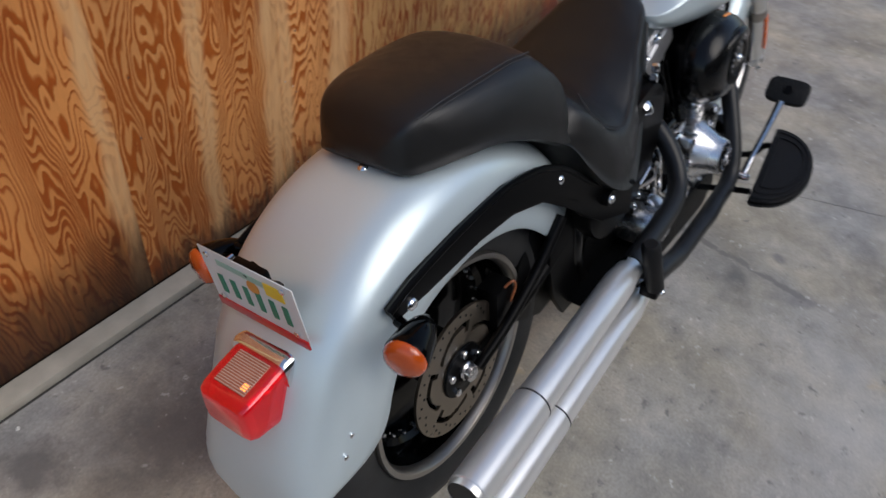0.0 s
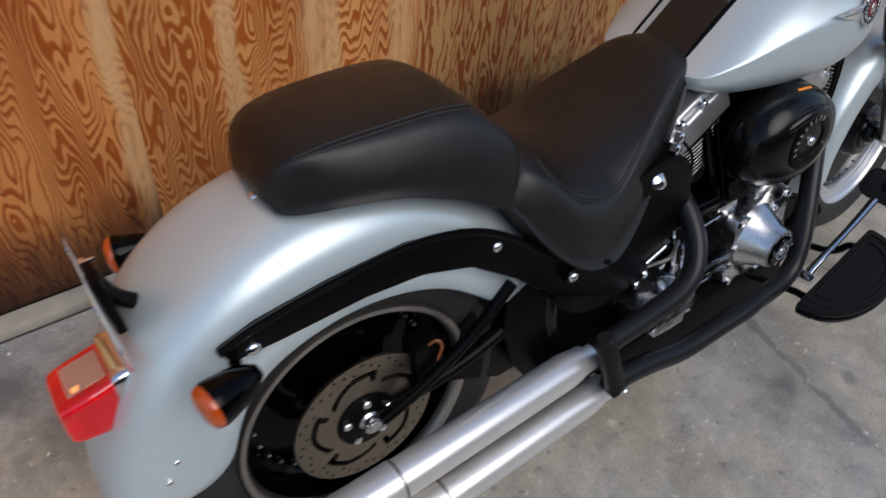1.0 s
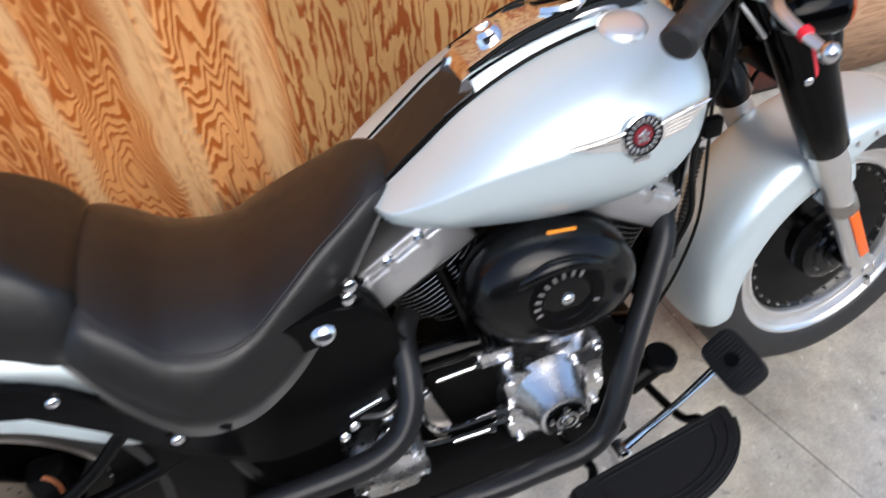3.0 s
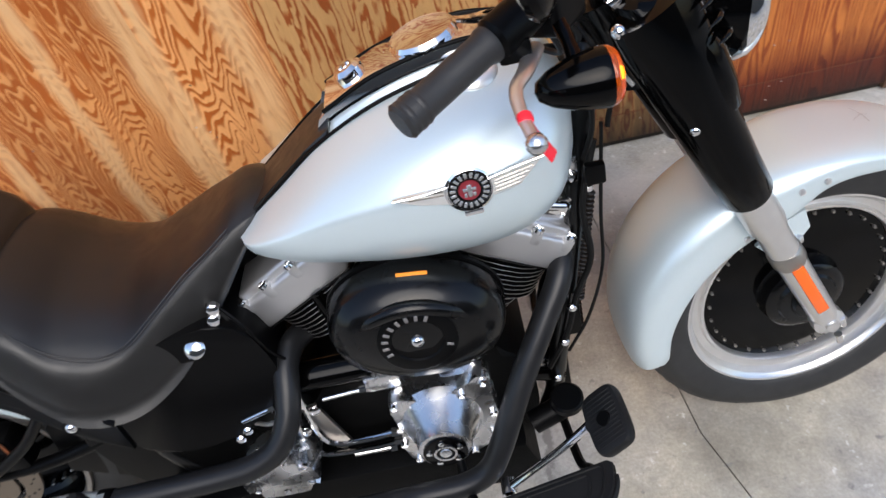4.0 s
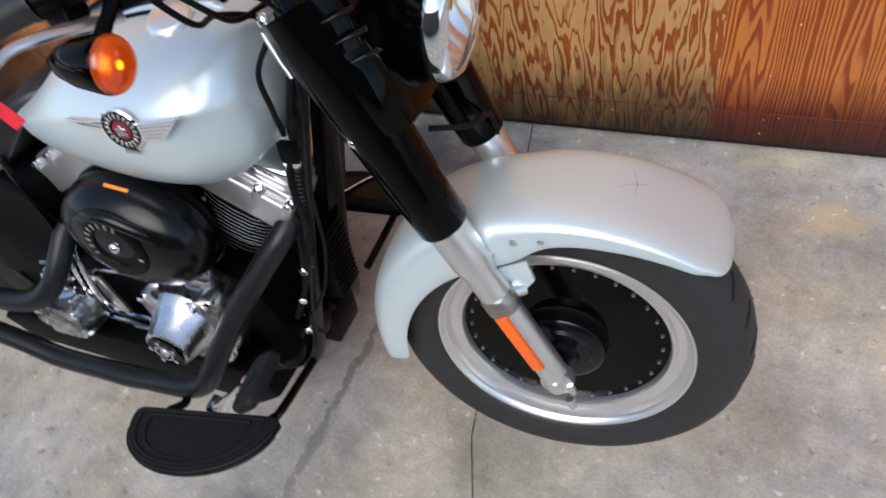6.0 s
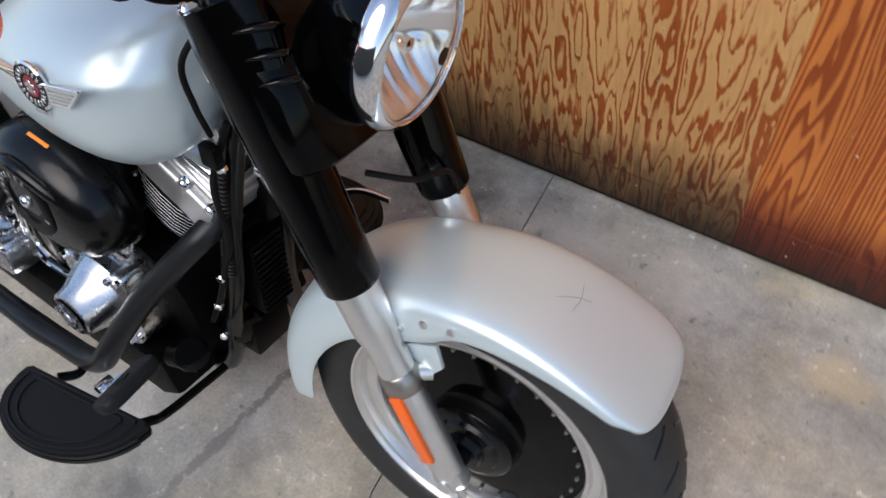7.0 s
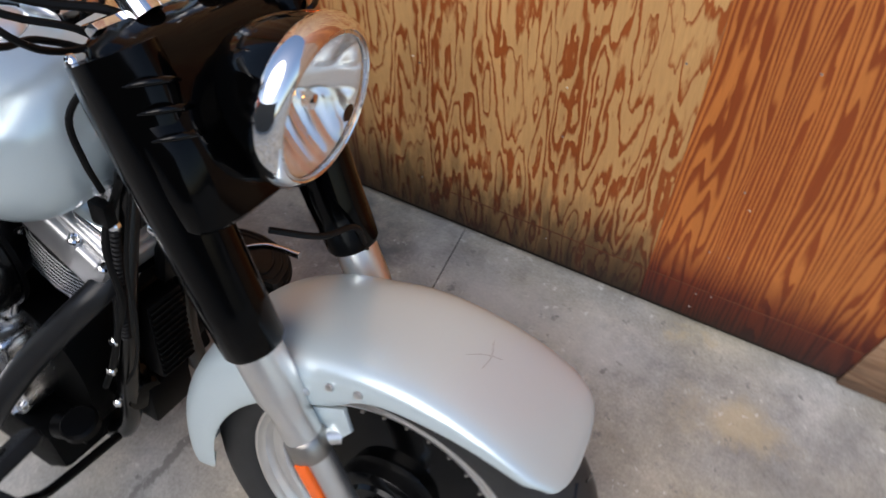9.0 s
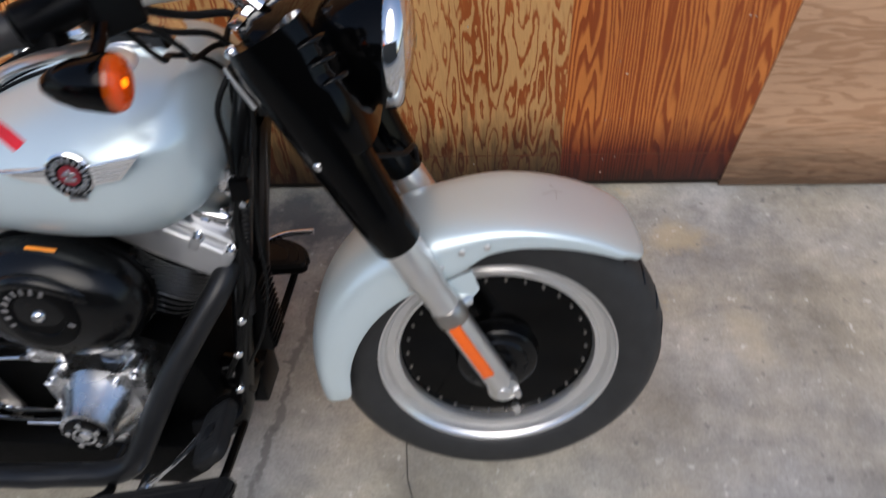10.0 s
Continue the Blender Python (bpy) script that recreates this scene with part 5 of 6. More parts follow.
for k, pts in enumerate(([(1.21, -0.19, 1.040), (1.25, -0.15, 0.975), (1.235, -0.09, 0.935), (1.25, -0.03, 0.93), (1.28, 0.01, 0.90)],
                         [(1.20, -0.20, 1.030), (1.225, -0.16, 0.965), (1.21, -0.10, 0.945), (1.24, -0.05, 0.915), (1.285, -0.04, 0.86)],
                         [(1.22, 0.17, 1.035), (1.26, 0.11, 0.975), (1.262, 0.03, 0.955), (1.27, -0.05, 0.94), (1.30, -0.09, 0.88), (1.29, -0.09, 0.80)],
                         [(1.29, -0.10, 0.93), (1.265, -0.125, 0.88), (1.262, -0.12, 0.82), (1.25, -0.10, 0.76)])):
    part("cable", bar(pts, 0.0042, seg=8), M_CABLE, hb)
strap = part("lever_strap", tube(bmesh.new(), [(1.152, -0.392, 1.018), (1.156, -0.396, 1.004), (1.164, -0.394, 0.988), (1.171, -0.392, 0.974)], [0.004, 0.0065, 0.007, 0.007], seg=8, flat=0.2), M_REDTAG, hb, "red ribbon tied on the brake lever")
part("knot", turned([(0.0005, -0.005), (0.0078, -0.004), (0.0082, 0.0), (0.0078, 0.004), (0.0005, 0.005)], (1.149, -0.388, 1.020), (0.05, -0.9, -0.25), seg=12), M_REDTAG, strap)

# frame
fr = part("frame", bar([(1.285, -0.02, 0.90), (1.262, -0.055, 0.80), (1.222, -0.080, 0.60), (1.175, -0.092, 0.36), (1.145, -0.095, 0.22), (1.09, -0.10, 0.165), (0.9, -0.10, 0.155), (0.55, -0.11, 0.17), (0.42, -0.12, 0.30), (0.40, -0.12, 0.48)], 0.0175, seg=14), M_DARK, bike, "black tubular steel frame")
part("frame_tube", bar([(1.285, 0.02, 0.90), (1.262, 0.022, 0.80), (1.222, 0.026, 0.60), (1.175, 0.040, 0.36), (1.145, 0.070, 0.22), (1.09, 0.10, 0.165), (0.9, 0.10, 0.155), (0.55, 0.11, 0.17), (0.42, 0.12, 0.30), (0.40, 0.12, 0.48)], 0.0175, seg=14), M_DARK, fr)
part("backbone", bar([(1.31, 0, 0.88), (1.1, 0, 0.76), (0.8, 0, 0.70), (0.5, 0, 0.60)], 0.030, seg=14), M_DARK, fr)
part("steering_head", bar([(1.365, 0, 0.82), (1.305, 0, 0.955)], 0.036, seg=20), M_DARK, fr)
part("side_plate", slab([(0.285, 0.38), (0.295, 0.50), (0.33, 0.565), (0.46, 0.57), (0.52, 0.42), (0.48, 0.20), (0.36, 0.20), (0.31, 0.28)], -0.128, -0.112, 0.004), M_SATIN, fr, "black frame side plate")
part("side_plate", slab([(0.27, 0.46), (0.33, 0.565), (0.46, 0.57), (0.52, 0.42), (0.48, 0.24), (0.39, 0.23), (0.34, 0.33)], 0.112, 0.128, 0.004), M_SATIN, fr, "black frame side plate")
part("inner_plate", slab([(0.19, 0.29), (0.21, 0.42), (0.29, 0.52), (0.50, 0.52), (0.50, 0.24), (0.30, 0.23)], -0.100, -0.088, 0.003), M_SATIN, fr, "black inner plate")
part("belly_pan", slab([(0.38, 0.22), (0.44, 0.16), (1.04, 0.125), (1.10, 0.17), (1.08, 0.24), (0.47, 0.25)], -0.205, 0.150, 0.012), M_WRINKLE, fr, "black oil pan under the engine")
part("battery_box", slab([(0.30, 0.36), (0.33, 0.55), (0.46, 0.60), (0.60, 0.58), (0.62, 0.42), (0.45, 0.30)], -0.10, 0.10, 0.01), M_SATIN, fr)
rad = part("oil_cooler", boxed((1.205, -0.030, 0.43), (0.040, 0.070, 0.16), 0.006), M_SATIN, bike, "black ribbed oil cooler")
for k in range(12):
    part("fin", boxed((1.222, -0.030, 0.358 + 0.0128 * k), (0.014, 0.064, 0.003), 0), M_DARK, rad)
part("regulator", boxed((1.165, -0.03, 0.26), (0.05, 0.09, 0.09), 0.008), M_SATIN, bike, "black voltage regulator")
part("brake_cable", bar([(1.285, -0.075, 0.80), (1.268, -0.105, 0.66), (1.262, -0.110, 0.55), (1.232, -0.108, 0.44), (1.19, -0.108, 0.36)], 0.0030, seg=8), M_CABLE, fr)
m = frame_at((1.236, 0, 0.66), (0.98, 0, -0.22))
part("front_panel", boxed((0.020, 0, 0), (0.075, 0.28, 0.024), 0.006, m), M_SATIN, fr, "black electrics panel between the downtubes")
coil = bmesh.new()
for k in range(26):
    lathe(coil, [(0.0062, 0), (0.0078, 0.002), (0.0062, 0.004)], Vector((1.256, -0.102, 0.70)) + Vector((-0.036, -0.004, -0.22)) * (k / 26), (-0.036, -0.004, -0.22), seg=12)
part("ribbed_hose", coil, M_PAD, fr, "ribbed black hose")
part("brake_cable", bar([(1.45, -0.03, 0.745), (1.49, 0.02, 0.72), (1.50, 0.08, 0.70), (1.50, 0.11, 0.64)], 0.0045, seg=8), M_CABLE, fr)
part("fork_stem", bar([(1.405, 0, 0.79), (1.36, 0, 0.88)], 0.03, seg=16), M_DARK, fr)
part("lower_yoke", boxed((1.408, 0, 0.800), (0.070, 0.24, 0.035), 0.010), M_DARK, fr)

for k, (u, v, w) in enumerate(((1.252, -0.095, 0.705), (1.203, -0.112, 0.475), (1.182, -0.118, 0.40), (1.160, -0.112, 0.30))):
    part("frame_bolt", turned([(0.008, 0), (0.008, 0.007), (0.005, 0.010), (0.0004, 0.010)], (u, v, w), (0.3, -1, 0.1), seg=8), M_CHROME, fr)
part("wire_loom", bar([(1.27, -0.085, 0.78), (1.24, -0.108, 0.68), (1.245, -0.112, 0.58), (1.215, -0.112, 0.50), (1.19, -0.120, 0.42), (1.15, -0.12, 0.34)], 0.0055, seg=8), M_CABLE, fr)
part("clamp_tab", boxed((1.262, -0.115, 0.742), (0.030, 0.016, 0.034), 0.004), M_SATIN, fr)

# engine
crank = Vector((0.945, 0, 0.325))
eng = part("crankcase", slab(smooth_outline([(0.70, 0.20), (0.78, 0.165), (1.0, 0.165), (1.10, 0.21), (1.12, 0.32), (1.08, 0.42), (0.98, 0.47), (0.86, 0.47), (0.76, 0.43), (0.69, 0.32)]), -0.135, 0.135, 0.014), M_WRINKLE, bike, "black wrinkle-finish crankcase")
part("gearbox", slab(smooth_outline([(0.44, 0.22), (0.56, 0.185), (0.71, 0.20), (0.73, 0.33), (0.70, 0.42), (0.56, 0.44), (0.45, 0.38)]), -0.13, 0.13, 0.014), M_WRINKLE, eng)
part("gearbox_cover", slab(smooth_outline([(0.578, 0.284), (0.604, 0.268), (0.682, 0.268), (0.707, 0.290), (0.704, 0.332), (0.682, 0.352), (0.604, 0.354), (0.576, 0.332)]), -0.232, -0.125, 0.024), M_ALU, eng, "polished gearbox side cover")
part("filler_plug", turned([(0.022, 0), (0.022, 0.012), (0.015, 0.016), (0.0005, 0.016)], (0.655, -0.190, 0.348), (0.0, -0.35, 1), seg=20), M_ALU, eng)
for (u, w) in ((0.592, 0.292), (0.592, 0.336), (0.692, 0.292), (0.692, 0.336), (0.642, 0.278)):
    part("cover_bolt", turned([(0.007, 0), (0.007, 0.006), (0.0045, 0.0065), (0.0045, 0.003), (0.0004, 0.003)], (u, -0.226, w), (0, -1, 0), seg=12), M_CHROME, eng)


def cylinder(top, name):
    axis = (Vector(top) - crank).normalized()
    side = Vector((axis.z, 0, -axis.x))
    L = (Vector(top) - crank).length
    cyl = part(name, turned([(0.060, 0.10), (0.060, L - 0.07)], crank, axis, seg=32), M_SATIN, eng, "black finned cylinder")
    n = 22
    bm = bmesh.new()
    fins = bmesh.new()
    for k in range(n):
        h = 0.115 + (L - 0.189) * k / (n - 1)
        o = crank + axis * h
        ex = (0.060 + 0.0024 * k) if k < 14 else 0.104
        outline = []
        for i in range(28):
            a = 2 * math.pi * i / 28
            ca, sa = math.cos(a), math.sin(a)
            outline.append(o + side * (ex * abs(ca) ** 0.75 * (1 if ca >= 0 else -1)) + Vector((0, 1, 0)) * (ex * 1.08 * abs(sa) ** 0.75 * (1 if sa >= 0 else -1)))
        f = part("fin", (lambda b: (rings(b, [[p - axis * 0.0014 for p in outline], [p + axis * 0.0014 for p in outline]]), b)[1])(bmesh.new()), M_SATIN, cyl)
        if k % 2 and k < 12:
            continue
        edge = bmesh.new()
        tube(edge, [p - Vector((0, 0.0006, 0)) for p in outline[15:28]], 0.0005, seg=6, smooth=False)
        part("machined_edge", edge, M_SLIDER, f, "bright machined fin edge")
    m = Matrix((side, Vector((0, 1, 0)), axis)).transposed().to_4x4()
    m.translation = crank + axis * (L - 0.035)
    rb = part("rocker_box", boxed((0, 0, 0.0), (0.190, 0.224, 0.064), 0.010, m, seg=3), M_ROCKER, eng, "polished rocker box")
    part("lid", boxed((0, 0, 0.036), (0.172, 0.200, 0.024), 0.008, m, seg=3), M_ROCKER, rb)
    part("gasket", boxed((0, 0, -0.030), (0.188, 0.223, 0.005), 0.001, m, seg=1), M_DARK, rb)
    for x in (-0.085, -0.03, 0.03, 0.085):
        part("lug", boxed((x, -0.102, 0.024), (0.019, 0.022, 0.026), 0.005, m), M_ROCKER, rb)
        part("lug_bolt", turned([(0.009, 0), (0.009, 0.006), (0.006, 0.008), (0.006, 0.004), (0.0004, 0.004)], m @ Vector((x, -0.106, 0.036)), axis, seg=12), M_CHROME, rb)
    return cyl


cylinder((0.752, 0, 0.668), "rear_cylinder")
cylinder((1.142, 0, 0.662), "front_cylinder")
for a, b in (((0.845, -0.145, 0.43), (0.800, -0.110, 0.62)), ((0.875, -0.15, 0.43), (0.835, -0.11, 0.62)), ((1.00, -0.15, 0.43), (1.045, -0.11, 0.62)), ((0.975, -0.15, 0.43), (1.01, -0.11, 0.62))):
    a, b = Vector(a), Vector(b)
    pr = part("pushrod_tube", tube(bmesh.new(), [a, a + (b - a) * 0.30, a + (b - a) * 0.32, a + (b - a) * 0.62, a + (b - a) * 0.64, b], [0.013, 0.013, 0.010, 0.010, 0.012, 0.012], seg=14, smooth=False), M_ALU if a.x > 0.95 else M_GLOSS, eng, "slim pushrod tube")
part("tappet_block", boxed((0.86, -0.14, 0.435), (0.065, 0.05, 0.035), 0.008), M_ALU, eng)
part("tappet_block", boxed((0.99, -0.14, 0.435), (0.065, 0.05, 0.035), 0.008), M_ALU, eng)
cam_c = part("cam_cover", slab(smooth_outline([(0.862, 0.265), (0.885, 0.232), (0.94, 0.222), (1.01, 0.250), (1.045, 0.30), (1.040, 0.38), (1.045, 0.428), (1.020, 0.440), (0.985, 0.412), (0.93, 0.405), (0.885, 0.418), (0.862, 0.402), (0.868, 0.34)], 4), -0.195, -0.13, 0.010), M_ALU, eng, "polished cam cover")
part("cone", turned([(0.078, -0.01), (0.069, 0.008), (0.050, 0.040), (0.045, 0.062), (0.040, 0.064)], (0.945, -0.193, 0.345), (0, -1, 0), seg=40), M_ALU, cam_c)
tc = part("timer_cover", turned([(0.038, 0), (0.038, 0.005), (0.034, 0.006), (0.0005, 0.006)], (0.945, -0.256, 0.345), (0, -1, 0), seg=36), M_GLOSS, cam_c, "round black timer cover with chrome screws")
for k in range(5):
    a = 2 * math.pi * k / 5 + 0.4
    part("screw", turned([(0.0052, 0), (0.0052, 0.003), (0.003, 0.0035), (0.0004, 0.0035)], (0.945 + 0.028 * math.cos(a), -0.262, 0.345 + 0.028 * math.sin(a)), (0, -1, 0), seg=10), M_CHROME, tc)
part("ring", (lambda b: (lathe(b, [(0.020, 0), (0.020, 0.002), (0.016, 0.002), (0.016, 0)], (0.945, -0.2625, 0.345), (0, -1, 0), seg=32, caps=False), b)[1])(bmesh.new()), M_ALU, tc)
part("medallion", turned([(0.011, 0), (0.010, 0.002), (0.0005, 0.0025)], (0.945, -0.2622, 0.345), (0, -1, 0), seg=20), M_ALU, tc)
for (u, w) in ((0.872, 0.405), (0.882, 0.248), (0.866, 0.30), (0.868, 0.345), (0.99, 0.405), (1.030, 0.425), (1.035, 0.34), (1.028, 0.285), (0.985, 0.238)):
    part("cover_bolt", turned([(0.0075, 0), (0.0075, 0.007), (0.005, 0.0075), (0.005, 0.003), (0.0004, 0.003)], (u, -0.194, w), (0, -1, 0), seg=12), M_CHROME, cam_c)
for z in (0.0, 0.026):
    part("oil_line", bar([(0.715 - z, -0.150, 0.50), (0.716 - z, -0.168, 0.44), (0.722 - z, -0.178, 0.355 - z), (0.745 - z, -0.180, 0.318 - z), (0.80, -0.178, 0.310 - z), (0.87, -0.175, 0.312 - z)], 0.0055, seg=8), M_CHROME, eng, "chrome oil line")
    part("fitting", turned([(0.009, 0), (0.009, 0.022)], (0.845, -0.175, 0.312 - z), (1, 0, -0.1), seg=6), M_CHROME, eng)
for a, b, r in (((0.754, -0.170, 0.433), (0.827, -0.170, 0.438), 0.004), ((0.605, -0.172, 0.419), (0.665, -0.170, 0.437), 0.005), ((0.764, -0.172, 0.266), (0.838, -0.170, 0.263), 0.006)):
    rod = part("link_rod", bar([a, b], r, seg=10), M_CHROME, eng, "short chrome link rod")
    part("rod_end", turned([(r * 1.7, -0.006), (r * 1.7, 0.006)], b, Vector(b) - Vector(a), seg=6), M_CHROME, rod)
for u, w in ((0.584, 0.373), (0.604, 0.392)):
    part("case_bolt", turned([(0.009, 0), (0.009, 0.010), (0.005, 0.013), (0.0004, 0.013)], (u, -0.166, w), (0.1, -1, 0.2), seg=8), M_CHROME, eng)
part("sensor_bracket", slab([(0.712, 0.412), (0.735, 0.418), (0.768, 0.300), (0.752, 0.280), (0.735, 0.290)], -0.168, -0.160, 0.002), M_RIM, eng, "dull metal bracket")
part("oil_filter", turned([(0.036, 0), (0.036, 0.075), (0.030, 0.085), (0.0005, 0.088)], (1.10, -0.06, 0.30), (1, -0.2, -0.1), seg=28), M_GLOSS, eng)
part("intake", bar([(0.84, -0.03, 0.60), (0.945, -0.06, 0.62), (1.05, -0.03, 0.60)], 0.032, seg=16), M_SATIN, eng)

cm = frame_at((1.190, -0.055, 0.668), (0.28, -0.28, 0.90), up=(0.9, 0, -0.3))
coil_cover = part("coil_cover", boxed((0, 0, 0), (0.075, 0.070, 0.060), 0.012, cm, seg=3), M_CHROME, bike, "chrome ignition coil cover")
part("coil_bracket", boxed((1.228, -0.078, 0.735), (0.030, 0.012, 0.040), 0.004), M_ALU, coil_cover)
part("coil_bolt", turned([(0.007, 0), (0.007, 0.008), (0.0004, 0.010)], (1.232, -0.084, 0.722), (0.2, -1, 0.1), seg=10), M_CHROME, coil_cover)

# air cleaner
AC = Vector((0.956, 0, 0.588))
rot = Matrix.Translation(AC) @ Matrix.Rotation(radians(8), 4, "Y")


def oval(hx, hz, v, dz=0.0, n=56, e=0.95):
    return [rot @ Vector((0.985 * hx * abs(math.cos(a)) ** e * (1 if math.cos(a) >= 0 else -1), v, dz + 1.06 * hz * abs(math.sin(a)) ** e * (1 if math.sin(a) >= 0 else -1))) for a in (2 * math.pi * i / n for i in range(n))]


bm = bmesh.new()
rings(bm, [oval(0.120, 0.088, -0.148), oval(0.139, 0.098, -0.153), oval(0.1415, 0.1005, -0.162), oval(0.1415, 0.1005, -0.180), oval(0.138, 0.096, -0.200), oval(0.128, 0.086, -0.218), oval(0.102, 0.072, -0.231), oval(0.07, 0.05, -0.238), oval(0.02, 0.015, -0.240)])
ac = part("air_cleaner", bm, M_SEMI, bike, "oval gloss black air cleaner cover")
part("backplate", (lambda b: (rings(b, [oval(0.10, 0.075, -0.090), oval(0.112, 0.082, -0.143), oval(0.144, 0.103, -0.147), oval(0.144, 0.103, -0.155)]), b)[1])(bmesh.new()), M_SATIN, ac)
brim = [(-0.132, -0.196, 0.006), (-0.100, -0.212, 0.024), (-0.066, -0.225, 0.048), (-0.030, -0.231, 0.069), (0.008, -0.232, 0.073), (0.046, -0.228, 0.060), (0.080, -0.219, 0.038), (0.108, -0.210, 0.026), (0.130, -0.196, 0.022)]
part("brim", bar([rot @ Vector(p) for p in brim], [0.004, 0.010, 0.012, 0.0125, 0.0125, 0.0125, 0.012, 0.010, 0.004], seg=14), M_SEMI, ac, "raised brim over the round insert")
ins = Vector((0.957, -0.236, 0.601))
med = part("insert", turned([(0.062, -0.006), (0.061, 0.004), (0.058, 0.006), (0.040, 0.006), (0.038, 0.003), (0.0005, 0.003)], ins, (0, -1, 0.05), seg=40), M_SATIN, ac, "round black insert with raised marks")
for k in range(13):
    a = radians(200 - k * 17 if k < 9 else -20 - (k - 9) * 35)
    mk = frame_at(ins + Vector((0.049 * math.cos(a), -0.0065, 0.049 * math.sin(a))), (0, -1, 0), up=(math.cos(a), 0, math.sin(a)))
    part("mark_bar", boxed((0, 0, 0), (0.0052, 0.010, 0.0018), 0.0004, mk, seg=1), M_BADGE, med)
bolt(med, ins + Vector((0, -0.003, 0)), (0, -1, 0), 0.011, "centre_bolt")
part("label_strip", boxed((0, 0, 0), (0.046, 0.006, 0.0016), 0.0004, frame_at(rot @ Vector((0.000, -0.192, 0.1035)), rot.to_3x3() @ Vector((0.0, -0.42, 1)), up=(0, 1, 0))), M_STRIP, ac, "orange warning strip")

# exhaust
head_r = part("rear_header", bar([(0.745, -0.075, 0.515), (0.726, -0.112, 0.522), (0.714, -0.148, 0.512), (0.709, -0.182, 0.482), (0.698, -0.212, 0.444), (0.670, -0.236, 0.409), (0.62, -0.248, 0.389), (0.55, -0.252, 0.382), (0.42, -0.258, 0.382), (0.32, -0.264, 0.384)], 0.0220, seg=20), M_PIPE, bike, "satin black rear exhaust header")
head_f = part("front_header", bar([(1.205, -0.07, 0.590), (1.190, -0.120, 0.560), (1.150, -0.160, 0.505), (1.102, -0.200, 0.435), (1.062, -0.234, 0.366), (1.036, -0.254, 0.318), (1.008, -0.266, 0.276), (0.965, -0.272, 0.256), (0.90, -0.274, 0.251), (0.76, -0.276, 0.247), (0.67, -0.275, 0.243), (0.62, -0.274, 0.246), (0.56, -0.272, 0.260), (0.51, -0.271, 0.270), (0.45, -0.270, 0.277), (0.38, -0.270, 0.279)], 0.0215, seg=20), M_PIPE, bike, "satin black front exhaust header")
part("heat_shield", bar([(0.90, -0.278, 0.253), (0.82, -0.280, 0.250), (0.70, -0.279, 0.246)], [0.017, 0.0205, 0.017], seg=16), M_PIPE, head_f)


def muffler(a, b, r, label, cut):
    a, b = Vector(a), Vector(b)
    d = (b - a).normalized()
    L = (b - a).length
    P = lambda f: a + d * f
    m = part("muffler", tube(bmesh.new(), [P(-0.03), P(0.0), P(0.006), P(0.03), P(L * 0.5), P(L - 0.006), P(L)], [0.0255, 0.027, r * 0.9, r, r, r, r - 0.002], seg=36, smooth=False, caps=False), M_BRUSHED, bike, label)
    inner = bmesh.new()
    lathe(inner, [(r - 0.003, L - 0.001), (r - 0.005, L - 0.012), (r - 0.010, L - 0.018), (r * 0.5, L - 0.02), (r * 0.5, L - 0.10), (0.0005, L - 0.10)], a, d, seg=36)
    part("tip", inner, M_DARK, m, "black muffler end cap")
    sh = bmesh.new()
    lathe(sh, [(r + 0.0004, L - cut), (r + 0.0022, L - cut + 0.001), (r + 0.0022, L - 0.012), (r + 0.0004, L - 0.010)], a, d, seg=36, caps=False)
    part("end_sleeve", sh, M_BRUSHED, m)
    ln = bmesh.new()
    lathe(ln, [(r + 0.0025, L - cut - 0.002), (r + 0.0025, L - cut + 0.0015)], a, d, seg=36, caps=False)
    part("sleeve_seam", ln, M_DARK, m)
    return m


muffler((0.338, -0.264, 0.384), (-0.248, -0.288, 0.388), 0.0315, "satin chrome upper muffler", 0.204)
muffler((0.395, -0.270, 0.279), (-0.215, -0.286, 0.266), 0.0315, "satin chrome lower muffler", 0.253)
part("muffler_clamp", turned([(0.0265, 0), (0.0275, 0.004), (0.0275, 0.030), (0.0265, 0.034)], (0.405, -0.267, 0.280), (1, 0, -0.06), seg=24), M_CHROME, head_f, "chrome muffler clamp")
part("muffler_clamp", turned([(0.0250, 0), (0.0262, 0.003), (0.0262, 0.024), (0.0250, 0.027)], (0.350, -0.262, 0.384), (1, 0, -0.06), seg=24), M_SATIN, head_r)

# foot controls
peg = part("passenger_peg", tube(bmesh.new(), [(0.394, -0.311, 0.330), (0.392, -0.311, 0.337), (0.372, -0.306, 0.405), (0.356, -0.302, 0.460), (0.354, -0.302, 0.468)], [0.012, 0.018, 0.019, 0.019, 0.013], seg=16, smooth=False), M_PAD, bike, "folded black passenger foot peg")
part("clevis", boxed((0.402, -0.300, 0.322), (0.035, 0.04, 0.03), 0.007), M_SATIN, peg)
bolt(peg, (0.408, -0.319, 0.316), (0, -1, 0), 0.008)


